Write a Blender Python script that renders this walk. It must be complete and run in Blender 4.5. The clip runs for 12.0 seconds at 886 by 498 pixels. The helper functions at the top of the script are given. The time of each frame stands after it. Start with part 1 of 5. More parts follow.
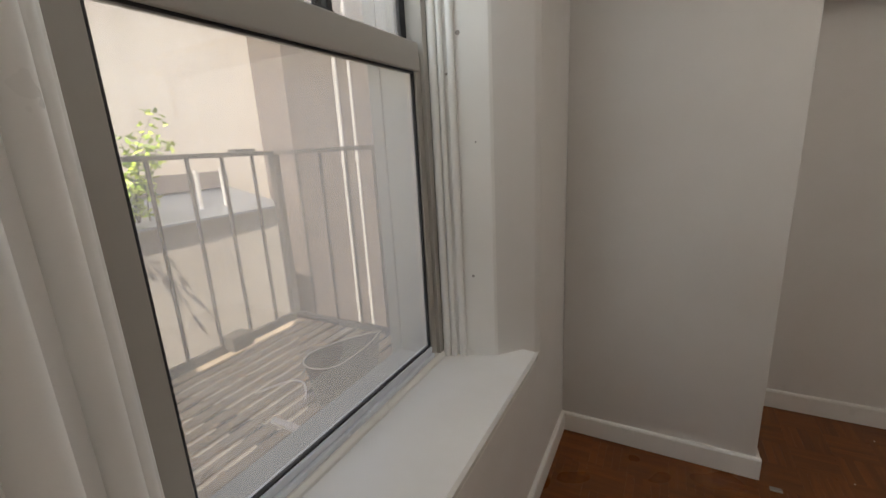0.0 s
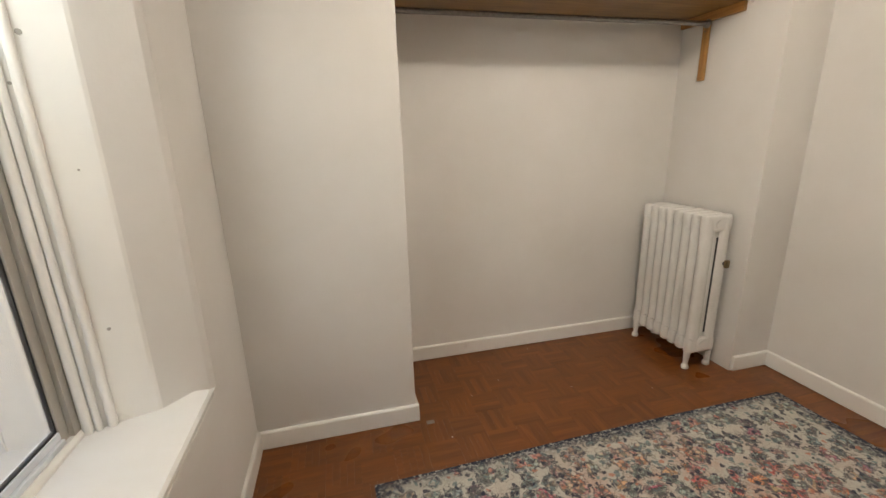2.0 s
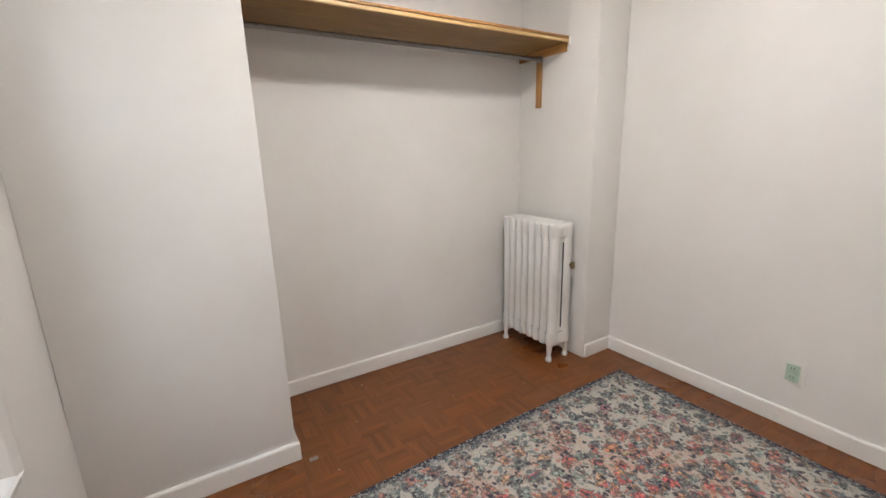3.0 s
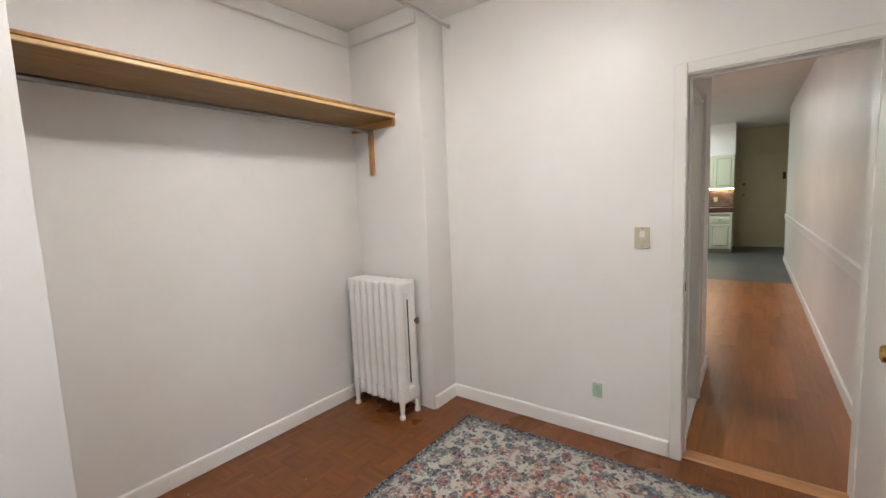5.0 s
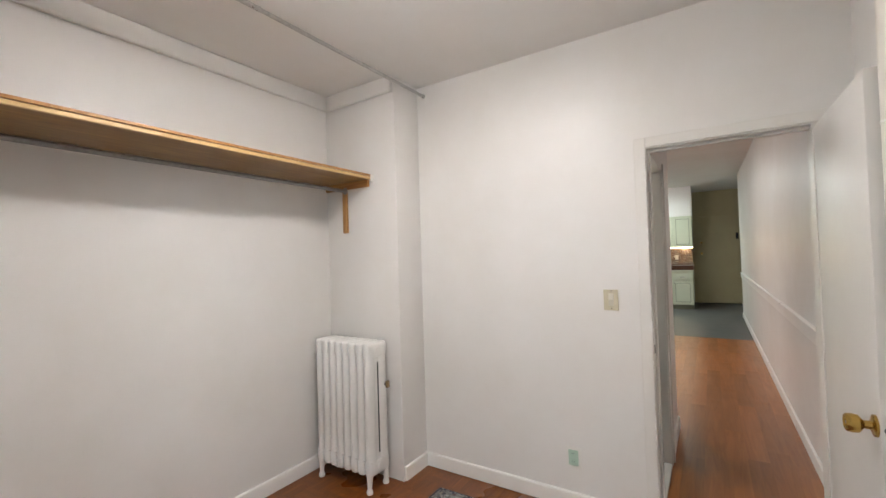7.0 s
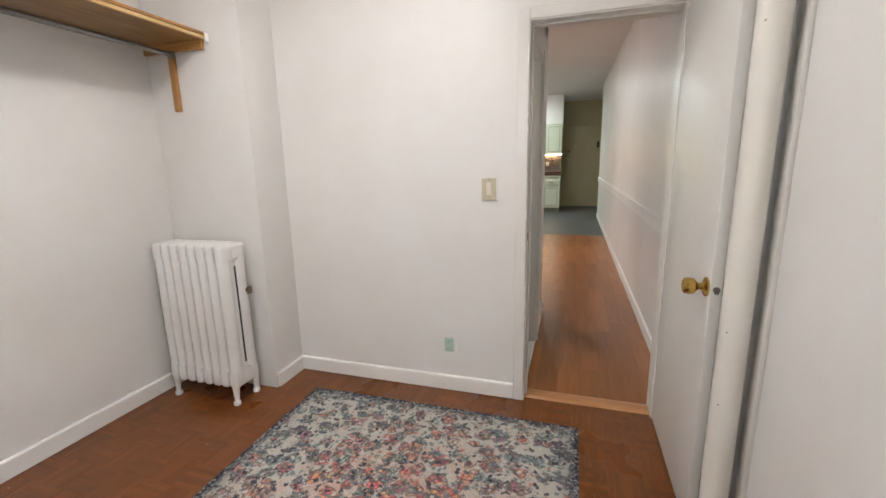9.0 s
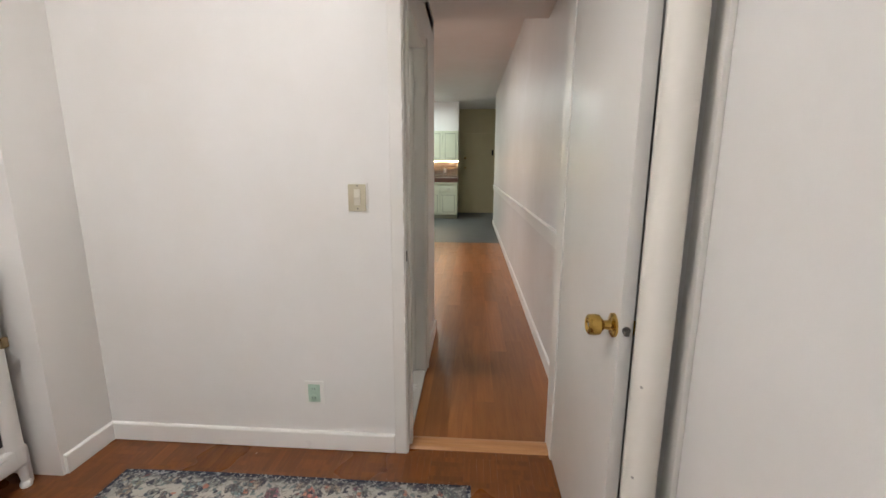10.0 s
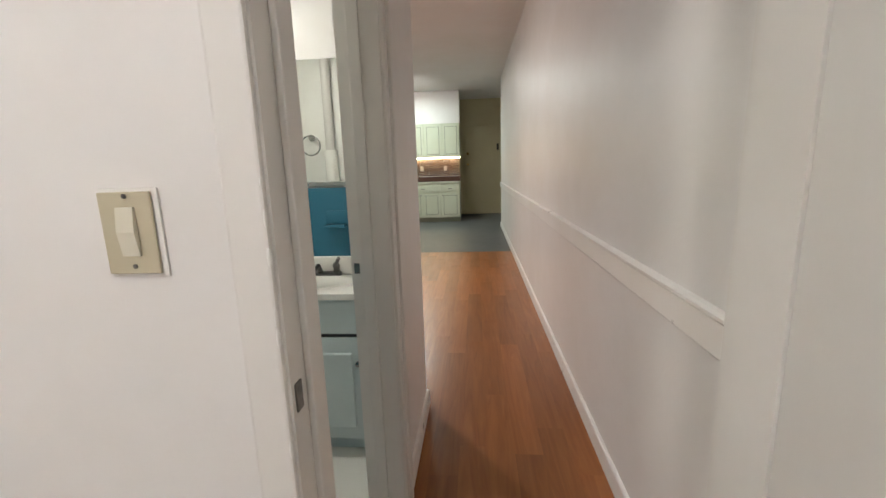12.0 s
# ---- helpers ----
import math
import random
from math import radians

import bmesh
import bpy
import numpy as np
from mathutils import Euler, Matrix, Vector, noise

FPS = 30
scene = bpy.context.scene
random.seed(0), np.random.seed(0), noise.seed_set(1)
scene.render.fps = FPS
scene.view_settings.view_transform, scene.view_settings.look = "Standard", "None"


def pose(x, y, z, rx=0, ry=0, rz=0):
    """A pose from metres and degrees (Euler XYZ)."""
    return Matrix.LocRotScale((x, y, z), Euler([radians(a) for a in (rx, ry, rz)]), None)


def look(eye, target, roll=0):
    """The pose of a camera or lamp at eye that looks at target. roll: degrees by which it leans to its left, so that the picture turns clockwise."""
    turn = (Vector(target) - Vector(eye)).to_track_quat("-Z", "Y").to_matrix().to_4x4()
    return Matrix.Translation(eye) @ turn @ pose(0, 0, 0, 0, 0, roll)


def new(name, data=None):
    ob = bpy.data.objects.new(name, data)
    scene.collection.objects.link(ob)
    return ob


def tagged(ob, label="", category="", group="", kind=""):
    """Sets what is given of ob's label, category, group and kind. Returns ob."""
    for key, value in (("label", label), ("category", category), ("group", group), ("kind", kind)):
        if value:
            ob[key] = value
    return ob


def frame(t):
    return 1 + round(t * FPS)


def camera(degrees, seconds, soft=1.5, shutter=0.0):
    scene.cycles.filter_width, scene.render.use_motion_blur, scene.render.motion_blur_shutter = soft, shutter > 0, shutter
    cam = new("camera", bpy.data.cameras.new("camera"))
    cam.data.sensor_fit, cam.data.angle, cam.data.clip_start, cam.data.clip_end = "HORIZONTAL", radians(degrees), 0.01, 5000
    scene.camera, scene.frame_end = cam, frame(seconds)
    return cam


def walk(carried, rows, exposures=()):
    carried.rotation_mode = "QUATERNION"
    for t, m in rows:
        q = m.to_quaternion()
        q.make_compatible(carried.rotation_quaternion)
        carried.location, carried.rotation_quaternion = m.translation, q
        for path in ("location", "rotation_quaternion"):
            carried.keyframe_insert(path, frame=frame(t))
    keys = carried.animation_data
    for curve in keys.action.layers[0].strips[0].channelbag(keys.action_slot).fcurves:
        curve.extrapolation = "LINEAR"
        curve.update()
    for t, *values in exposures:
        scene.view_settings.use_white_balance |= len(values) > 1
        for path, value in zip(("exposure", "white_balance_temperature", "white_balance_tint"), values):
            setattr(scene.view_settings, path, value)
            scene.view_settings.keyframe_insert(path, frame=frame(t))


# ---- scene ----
cam = camera(93.7, 12.0)
PATH = [
    (0, (0.374, 0.268, 1.34), (-0.553, 1.974, 0.864), -3.0),
    (0.5, (0.416, 0.238, 1.341), (-0.161, 2.077, 0.807), -2.8),
    (1, (0.42, 0.246, 1.394), (0.195, 2.144, 0.807), -1.9),
    (1.5, (0.438, 0.232, 1.4), (0.58, 2.148, 0.843), -1.7),
    (2, (0.475, 0.226, 1.409), (0.94, 2.099, 0.881), -1.6),
    (2.5, (0.517, 0.202, 1.417), (1.252, 1.995, 0.922), -1.8),
    (3, (0.486, 0.215, 1.408), (1.501, 1.877, 0.952), -1.6),
    (3.5, (0.468, 0.212, 1.414), (1.697, 1.732, 0.99), -1.5),
    (5.5, (0.457, 0.175, 1.461), (2.108, 1.297, 1.353), -2.2),
    (6, (0.433, 0.201, 1.487), (2.114, 1.285, 1.491), -1.8),
    (6.5, (0.452, 0.172, 1.492), (2.12, 1.272, 1.577), -1.8),
    (8.5, (0.523, 0.254, 1.384), (2.319, 1.062, 1.036), -1.9),
    (9, (0.686, 0.228, 1.356), (2.555, 0.815, 0.956), -1.2),
    (9.5, (0.916, 0.162, 1.363), (2.838, 0.533, 0.955), -0.7),
    (10, (1.153, 0.169, 1.342), (3.112, 0.305, 0.964), 0.2),
    (10.5, (1.458, 0.211, 1.344), (3.421, 0.227, 0.963), -0.5),
    (11, (1.774, 0.171, 1.309), (3.728, 0.233, 0.885), -2.0),
    (11.5, (2.097, 0.152, 1.321), (4.049, 0.246, 0.898), -1.3),
    (12, (2.377, 0.18, 1.295), (4.334, 0.344, 0.914), -1.8),
]
EXPOSURES = [(0.0, 1.24, 6950, 10), (0.8, 1.46, 6750, 7), (1.5, 2.06, 7500, 7), (2.0, 2.38, 7500, 9), (2.5, 2.68, 6580, 10), (3.5, 2.70, 6420, 10),
             (6.5, 2.70, 6350, 10), (8.5, 2.88, 6300, 10), (9.0, 2.8, 6300, 10), (10.0, 2.70, 6350, 10), (11.5, 2.64, 6420, 10), (12.0, 2.78, 6420, 10)]
walk(cam, [(t, look(eye, target, roll)) for t, eye, target, roll in PATH], EXPOSURES)

# ---- light ----
def daylight():
    world = bpy.data.worlds.new("sky")
    scene.world = world
    world.use_nodes = True
    nt = world.node_tree
    bg = nt.nodes["Background"]
    sky = nt.nodes.new("ShaderNodeTexSky")
    sky.sky_type = "NISHITA"
    sky.sun_disc = False
    sky.sun_elevation, sky.sun_rotation = radians(57.5), radians(149)
    nt.links.new(sky.outputs[0], bg.inputs[0])
    bg.inputs[1].default_value = SKY
    d = bpy.data.lights.new("sun", "SUN")
    d.energy, d.angle, d.color = SUN, radians(0.6), (1.0, 0.95, 0.87)
    ob = new("sun", d)
    ob.matrix_world = look((0.36, -0.6, 1.1), (0, 0, 0))


def lamp(name, at, watts, colour, radius):
    d = bpy.data.lights.new(name, "AREA")
    d.shape, d.size = "DISK", 2 * radius
    d.energy, d.color = watts, colour
    ob = new(name, d)
    ob.location = at
    return ob


SKY, SUN = 0.15, 5.0
daylight()
lamp("bedroom_lamp", (1.58, 1.16, 2.615), 2.1, (1.0, 0.97, 0.94), 0.12)
lamp("bathroom_lamp", (3.75, 1.25, 2.19), 1.05, (1.0, 0.97, 0.88), 0.11)
# Living room lamp is unseen, added to light the hall wall.
lamp("living_fill_lamp", (6.6, 2.2, 2.82), 8.0, (1.0, 0.91, 0.90), 0.12)
lamp("kitchen_lamp", (11.5, 1.70, 2.99), 7.4, (0.82, 1.0, 0.93), 0.12)

# added area lamp in the upper sash, standing in for more sky light
d = bpy.data.lights.new("window_fill_lamp", "AREA")
d.shape, d.size, d.size_y, d.energy, d.color = "RECTANGLE", 0.80, 0.36, 1.1, (0.82, 0.93, 1.0)
new("window_fill_lamp", d).matrix_world = look((-0.262, 0.965, 1.93), (0.10, 0.965, 1.40))

# ---- materials ----
def mat(name, colour, rough=0.5, metal=0.0):
    m = bpy.data.materials.new(name)
    m.use_nodes = True
    b = m.node_tree.nodes["Principled BSDF"]
    b.inputs["Base Color"].default_value = (*colour, 1)
    b.inputs["Roughness"].default_value = rough
    b.inputs["Metallic"].default_value = metal
    return m


class Nodes:
    """Short hand for one material's node tree."""

    def __init__(self, m):
        self.m, self.nt = m, m.node_tree
        self.bsdf = self.nt.nodes["Principled BSDF"]
        self.co = self.nt.nodes.new("ShaderNodeTexCoord")

    def add(self, kind, **sockets):
        n = self.nt.nodes.new(kind)
        for key, v in sockets.items():
            self.put(n, key, v)
        return n

    def put(self, n, key, v):
        sock = n.inputs[int(key[1:])] if key[0] == "i" and key[1:].isdigit() else n.inputs[key.replace("_", " ")]
        if isinstance(v, bpy.types.NodeSocket):
            self.nt.links.new(v, sock)
        else:
            sock.default_value = v

    def coord(self, scale=(1, 1, 1), space="Object", turn=0.0):
        n = self.add("ShaderNodeMapping", Vector=self.co.outputs[space], Scale=scale)
        n.inputs["Rotation"].default_value = (0, 0, turn)
        return n.outputs[0]

    def noise(self, vec, scale, detail=4.0, rough=0.55, distort=0.0):
        n = self.add("ShaderNodeTexNoise", Vector=vec, Scale=scale, Detail=detail, Roughness=rough, Distortion=distort)
        return n.outputs[0]

    def noise_colour(self, vec, scale, detail=2.0):
        n = self.add("ShaderNodeTexNoise", Vector=vec, Scale=scale, Detail=detail)
        return n.outputs[1]

    def ramp(self, fac, stops, mode="LINEAR"):
        n = self.add("ShaderNodeValToRGB", Fac=fac)
        n.color_ramp.interpolation = mode
        el = n.color_ramp.elements
        while len(el) < len(stops):
            el.new(0.5)
        for e, (p, c) in zip(el, stops):
            e.position = p
            e.color = (*c, 1) if isinstance(c, tuple) else (c, c, c, 1)
        return n.outputs[0]

    def mix(self, fac, a, b, blend="MIX"):
        n = self.nt.nodes.new("ShaderNodeMix")
        n.data_type, n.blend_type = "RGBA", blend
        for sock, v in ((n.inputs[0], fac), (n.inputs[6], a), (n.inputs[7], b)):
            if isinstance(v, bpy.types.NodeSocket):
                self.nt.links.new(v, sock)
            elif isinstance(v, tuple):
                sock.default_value = (*v, 1)
            else:
                sock.default_value = v
        return n.outputs[2]

    def calc(self, op, a, b=0.0):
        n = self.nt.nodes.new("ShaderNodeMath")
        n.operation = op
        for sock, v in zip(n.inputs, (a, b)):
            if isinstance(v, bpy.types.NodeSocket):
                self.nt.links.new(v, sock)
            else:
                sock.default_value = v
        return n.outputs[0]

    def bump(self, height, strength=0.2, distance=0.002):
        n = self.add("ShaderNodeBump", Strength=strength, Distance=distance, Height=height)
        self.put(self.bsdf, "Normal", n.outputs[0])

    def out(self, colour=None, rough=None):
        if colour is not None:
            self.put(self.bsdf, "Base Color", colour)
        if rough is not None:
            self.put(self.bsdf, "Roughness", rough)
        return self.m


def painted(name, colour, rough=0.5, stain=0.07, bump=0.12, grain=90.0):
    """Brushed house paint: faint roller grain, soft blotches, a few scuffs."""
    m = mat(name, colour, rough)
    n = Nodes(m)
    v = n.co.outputs["Object"]
    big = n.noise(v, 1.3, 5, 0.6)
    mid = n.noise(v, 9.0, 4, 0.6)
    dark = tuple(c * (1 - stain) * f for c, f in zip(colour, (1.0, 0.985, 0.96)))
    col = n.mix(n.ramp(big, [(0.35, 0.0), (0.7, 1.0)]), colour, dark)
    col = n.mix(n.ramp(mid, [(0.55, 0.0), (0.8, 0.5)]), col, tuple(c * (1 - 0.5 * stain) for c in colour))
    scuff = n.noise(v, 6.0, 9, 0.8)
    col = n.mix(n.ramp(scuff, [(0.66, 0.0), (0.86, 0.16)]), col, tuple(c * 0.8 for c in colour))
    h = n.calc("ADD", n.noise(v, grain, 3, 0.6), n.calc("MULTIPLY", mid, 1.5))
    n.bump(h, bump, 0.003)
    return n.out(col, n.ramp(mid, [(0.3, rough - 0.03), (0.75, rough + 0.05)]))


def wood(name, light, dark, rough=0.4, axis=0, scale=1.0, random_tone=0.0, relief=0.12):
    """Sawn wood with the grain along one axis; tone varies from piece to piece."""
    m = mat(name, light, rough)
    n = Nodes(m)
    s = [14.0 * scale] * 3
    s[axis] = 1.1 * scale
    info = n.add("ShaderNodeObjectInfo")
    isl = n.add("ShaderNodeNewGeometry")
    r = n.calc("FRACT", n.calc("ADD", info.outputs["Random"], isl.outputs["Random Per Island"]))
    vec = n.add("ShaderNodeVectorMath", i0=n.co.outputs["Object"])
    vec.operation = "ADD"
    comb = n.add("ShaderNodeCombineXYZ", X=n.calc("MULTIPLY", r, 37.0), Y=n.calc("MULTIPLY", r, 91.0), Z=n.calc("MULTIPLY", r, 13.0))
    n.put(vec, "i1", comb.outputs[0])
    mp = n.add("ShaderNodeMapping", Vector=vec.outputs[0], Scale=tuple(s))
    g = n.noise(mp.outputs[0], 1.6, 7, 0.62, 1.3)
    fine = n.noise(mp.outputs[0], 9.0, 3, 0.6)
    col = n.mix(n.ramp(g, [(0.32, 0.0), (0.68, 1.0)]), light, dark)
    col = n.mix(n.ramp(fine, [(0.5, 0.0), (0.85, 0.22)]), col, tuple(c * 0.65 for c in dark))
    if random_tone:
        tone = n.ramp(r, [(0.0, 1 - random_tone), (0.5, 1.0), (1.0, 1 + random_tone)])
        col = n.mix(1.0, col, tone, "MULTIPLY")
    if relief:
        n.bump(fine, relief, 0.001)
    return n.out(col, n.ramp(n.noise(n.co.outputs["Object"], 2.5, 2), [(0.3, rough - 0.03), (0.7, rough + 0.05)]))


def metal(name, colour, rough):
    m = mat(name, colour, rough, 1.0)
    n = Nodes(m)
    v = n.co.outputs["Object"]
    f = n.noise(v, 60, 4, 0.6)
    return n.out(n.mix(n.ramp(f, [(0.4, 0.0), (0.75, 0.6)]), colour, tuple(c * 0.6 for c in colour)), n.ramp(f, [(0.3, rough - 0.08), (0.8, rough + 0.15)]))


def masonry(name, colour, dark, rough=0.9, scale=2.2):
    m = mat(name, colour, rough)
    n = Nodes(m)
    v = n.co.outputs["Object"]
    big = n.noise(v, scale, 8, 0.68)
    streak = n.noise(n.coord((3.0, 3.0, 0.25)), 2.0, 5, 0.6)
    grain = n.noise(v, 55, 4, 0.7)
    col = n.mix(n.ramp(big, [(0.35, 0.0), (0.7, 1.0)]), colour, dark)
    col = n.mix(n.ramp(streak, [(0.5, 0.0), (0.8, 0.5)]), col, tuple(c * 0.7 for c in dark))
    n.bump(big, 0.35, 0.01)
    col = n.mix(n.ramp(grain, [(0.3, 0.0), (0.7, 0.25)]), col, tuple(c * 0.75 for c in dark))
    return n.out(col, rough)


def knotted_pine():
    """Golden pine with dark oval knots strung along the grain; the underside's shade darkens its colour."""
    m = wood("shaded_pine_board", (0.36, 0.20, 0.055), (0.20, 0.095, 0.024), 0.34, 0)
    n = Nodes(m)
    col = n.bsdf.inputs["Base Color"].links[0].from_socket
    t = n.add("ShaderNodeTexVoronoi", Vector=n.coord((1.0, 2.6, 1.0)), Scale=2.3)
    core = n.ramp(n.calc("ADD", t.outputs["Distance"], n.calc("MULTIPLY", n.noise(n.co.outputs["Object"], 30, 3), 0.06)), [(0.055, 1.0), (0.085, 0.75), (0.17, 0.0)])
    return n.out(n.mix(n.calc("MULTIPLY", core, 0.85), col, (0.055, 0.022, 0.008)))


WALL = painted("wall_paint", (0.775, 0.760, 0.737), 0.42)
SILLPAINT = painted("sill_gloss", (0.86, 0.855, 0.835), 0.16, 0.10, 0.03, 30)
CREAMPAINT = painted("old_cream_gloss", (0.78, 0.745, 0.68), 0.33, 0.10, 0.06, 50)
CEIL = painted("ceiling_paint", (0.84, 0.825, 0.805), 0.75, 0.05, 0.08)
TRIM = painted("trim_gloss", (0.85, 0.84, 0.81), 0.30, 0.06, 0.04, 60)
CASING = painted("casing_paint", (0.765, 0.745, 0.71), 0.36, 0.09, 0.06, 50)
DOORPAINT = painted("door_paint", (0.70, 0.685, 0.655), 0.36, 0.04, 0.03, 60)
RADPAINT = painted("radiator_enamel", (0.80, 0.79, 0.765), 0.36, 0.16, 0.35, 120)
FRAME = painted("window_frame_coat", (0.42, 0.40, 0.365), 0.35, 0.10, 0.05)
GASKET = mat("black_gasket", (0.015, 0.016, 0.018), 0.5)
RODSTEEL = metal("closet_rod_steel", (0.30, 0.29, 0.28), 0.38)
PINE = knotted_pine()
PINE_EDGE = wood("pine_edge", (0.70, 0.50, 0.24), (0.56, 0.36, 0.14), 0.42, 0)
PINE_Y = wood("pine_cleat", (0.50, 0.27, 0.09), (0.33, 0.15, 0.04), 0.42, 1)
PINE_Z = wood("pine_block", (0.52, 0.29, 0.10), (0.34, 0.16, 0.05), 0.42, 2)
OAK_X = wood("parquet_oak", (0.215, 0.070, 0.014), (0.135, 0.040, 0.009), 0.28, 0, 1.2, 0.13, 0.0)
PARQUET_BASE = mat("parquet_joint", (0.13, 0.042, 0.011), 0.5)
LAMINATE = wood("laminate_plank", (0.34, 0.128, 0.034), (0.235, 0.078, 0.019), 0.30, 0, 0.8, 0.20, 0.0)
THRESH = wood("threshold_wood", (0.52, 0.27, 0.12), (0.38, 0.17, 0.06), 0.35, 1)
MARBLE = painted("marble_saddle", (0.62, 0.62, 0.60), 0.25, 0.2, 0.03)
STEEL = metal("rod_steel", (0.55, 0.54, 0.52), 0.32)
VALVEBRASS = metal("dull_valve_brass", (0.36, 0.27, 0.15), 0.42)
BRASS = metal("old_brass", (0.58, 0.38, 0.10), 0.22)
DARKSTEEL = metal("dark_steel", (0.20, 0.19, 0.18), 0.35)
ALMOND = painted("almond_plastic", (0.53, 0.48, 0.345), 0.35, 0.06, 0.02)
ALMOND_LIGHT = painted("almond_rocker", (0.68, 0.645, 0.535), 0.30, 0.05, 0.02)
WHITEPLASTIC = painted("white_plastic", (0.78, 0.77, 0.73), 0.35, 0.05, 0.02)
GREENPLASTIC = painted("pale_green_plastic", (0.42, 0.56, 0.46), 0.4, 0.10, 0.03)
SLOT = mat("dark_slot", (0.03, 0.03, 0.03), 0.6)
GREYTILE = masonry("grey_floor_tile", (0.105, 0.108, 0.108), (0.070, 0.073, 0.076), 0.45, 1.4)
CABINET = painted("sage_cabinet_paint", (0.57, 0.59, 0.46), 0.38, 0.08, 0.05)
COUNTER = painted("dark_counter", (0.075, 0.030, 0.018), 0.22, 0.3, 0.03)
BATHTILE = painted("white_bath_tile", (0.74, 0.74, 0.70), 0.22, 0.05, 0.03)
BLUETILE = painted("blue_glazed_tile", (0.050, 0.175, 0.255), 0.14, 0.15, 0.03)
PORCELAIN = painted("white_porcelain", (0.80, 0.79, 0.74), 0.12, 0.03, 0.0)
VANITYPAINT = painted("pale_blue_cabinet", (0.62, 0.70, 0.70), 0.35, 0.06, 0.03)
CHROME = metal("dull_chrome", (0.42, 0.41, 0.39), 0.18)
STUCCO = masonry("sunlit_stucco", (0.76, 0.69, 0.60), (0.62, 0.54, 0.46), 0.9, 1.2)
# Old brown brick, darkened so that the colour carries the wing's shade.
BRICKWALL = masonry("shaded_brown_brick", (0.22, 0.178, 0.152), (0.12, 0.098, 0.085), 0.9, 3.0)
ROOFMETAL = metal("zinc_flashing", (0.50, 0.54, 0.60), 0.45)
IRON = painted("black_iron_paint", (0.055, 0.048, 0.042), 0.6, 0.3, 0.4, 60)
# Tan with strong blotches: dappled sun and shade put into the slat colour.
SLATWOOD = painted("dappled_iron_slat", (0.44, 0.34, 0.235), 0.75, 0.6, 0.4, 25)
PIPEPAINT = painted("white_pipe", (0.55, 0.53, 0.50), 0.5, 0.1, 0.05)
DARKPLASTIC = painted("dark_planter_plastic", (0.055, 0.052, 0.048), 0.5, 0.3, 0.1)
# Outer jambs and sill: grey kept dark, with their shade in the colour.
OUTERTRIM = painted("shaded_outer_trim", (0.24, 0.26, 0.25), 0.6, 0.2, 0.1)
CABLE = mat("pale_cable", (0.62, 0.56, 0.50), 0.5)
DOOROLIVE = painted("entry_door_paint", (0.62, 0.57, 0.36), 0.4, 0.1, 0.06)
CONCRETE = masonry("courtyard_concrete", (0.34, 0.32, 0.29), (0.25, 0.23, 0.21))


def leaf_material():
    m = mat("fresh_leaf", (0.16, 0.28, 0.03), 0.5)
    n = Nodes(m)
    g = n.add("ShaderNodeNewGeometry").outputs["Random Per Island"]
    n.put(n.bsdf, "Transmission Weight", 0.0)
    return n.out(n.ramp(g, [(0.0, (0.20, 0.33, 0.03)), (0.6, (0.38, 0.52, 0.05)), (1.0, (0.58, 0.64, 0.09))]), 0.45)


def dead_leaf_material():
    m = mat("dry_leaf", (0.3, 0.18, 0.09), 0.8)
    n = Nodes(m)
    g = n.add("ShaderNodeNewGeometry").outputs["Random Per Island"]
    return n.out(n.ramp(g, [(0.0, (0.14, 0.075, 0.035)), (0.6, (0.36, 0.22, 0.12)), (1.0, (0.50, 0.36, 0.22))]), 0.8)


def glass_material():
    """Clear pane under a thin film of dust."""
    m = bpy.data.materials.new("dusty_glass")
    m.use_nodes = True
    nt = m.node_tree
    nt.nodes.remove(nt.nodes["Principled BSDF"])
    out = nt.nodes["Material Output"]
    clear = nt.nodes.new("ShaderNodeBsdfTransparent")
    gloss = nt.nodes.new("ShaderNodeBsdfGlossy")
    gloss.inputs["Roughness"].default_value = 0.02
    face = nt.nodes.new("ShaderNodeLayerWeight")
    face.inputs["Blend"].default_value = 0.12
    fres = nt.nodes.new("ShaderNodeMapRange")
    fres.inputs["To Min"].default_value, fres.inputs["To Max"].default_value = 0.03, 0.5
    dust = nt.nodes.new("ShaderNodeBsdfTranslucent")
    dust.inputs[0].default_value = (0.9, 0.9, 0.88, 1)
    a, b = nt.nodes.new("ShaderNodeMixShader"), nt.nodes.new("ShaderNodeMixShader")
    link = nt.links.new
    a.inputs[0].default_value = 0.28
    link(clear.outputs[0], a.inputs[1])
    link(dust.outputs[0], a.inputs[2])
    link(face.outputs["Facing"], fres.inputs["Value"])
    link(fres.outputs[0], b.inputs[0])
    link(a.outputs[0], b.inputs[1])
    link(gloss.outputs[0], b.inputs[2])
    link(b.outputs[0], out.inputs[0])
    return m


def glow(name, colour, strength):
    m = mat(name, (0.8, 0.8, 0.8), 0.4)
    b = m.node_tree.nodes["Principled BSDF"]
    b.inputs["Emission Color"].default_value = (*colour, 1)
    b.inputs["Emission Strength"].default_value = strength
    return m


def mirror_material():
    return mat("mirror_silver", (0.86, 0.88, 0.86), 0.015, 1.0)


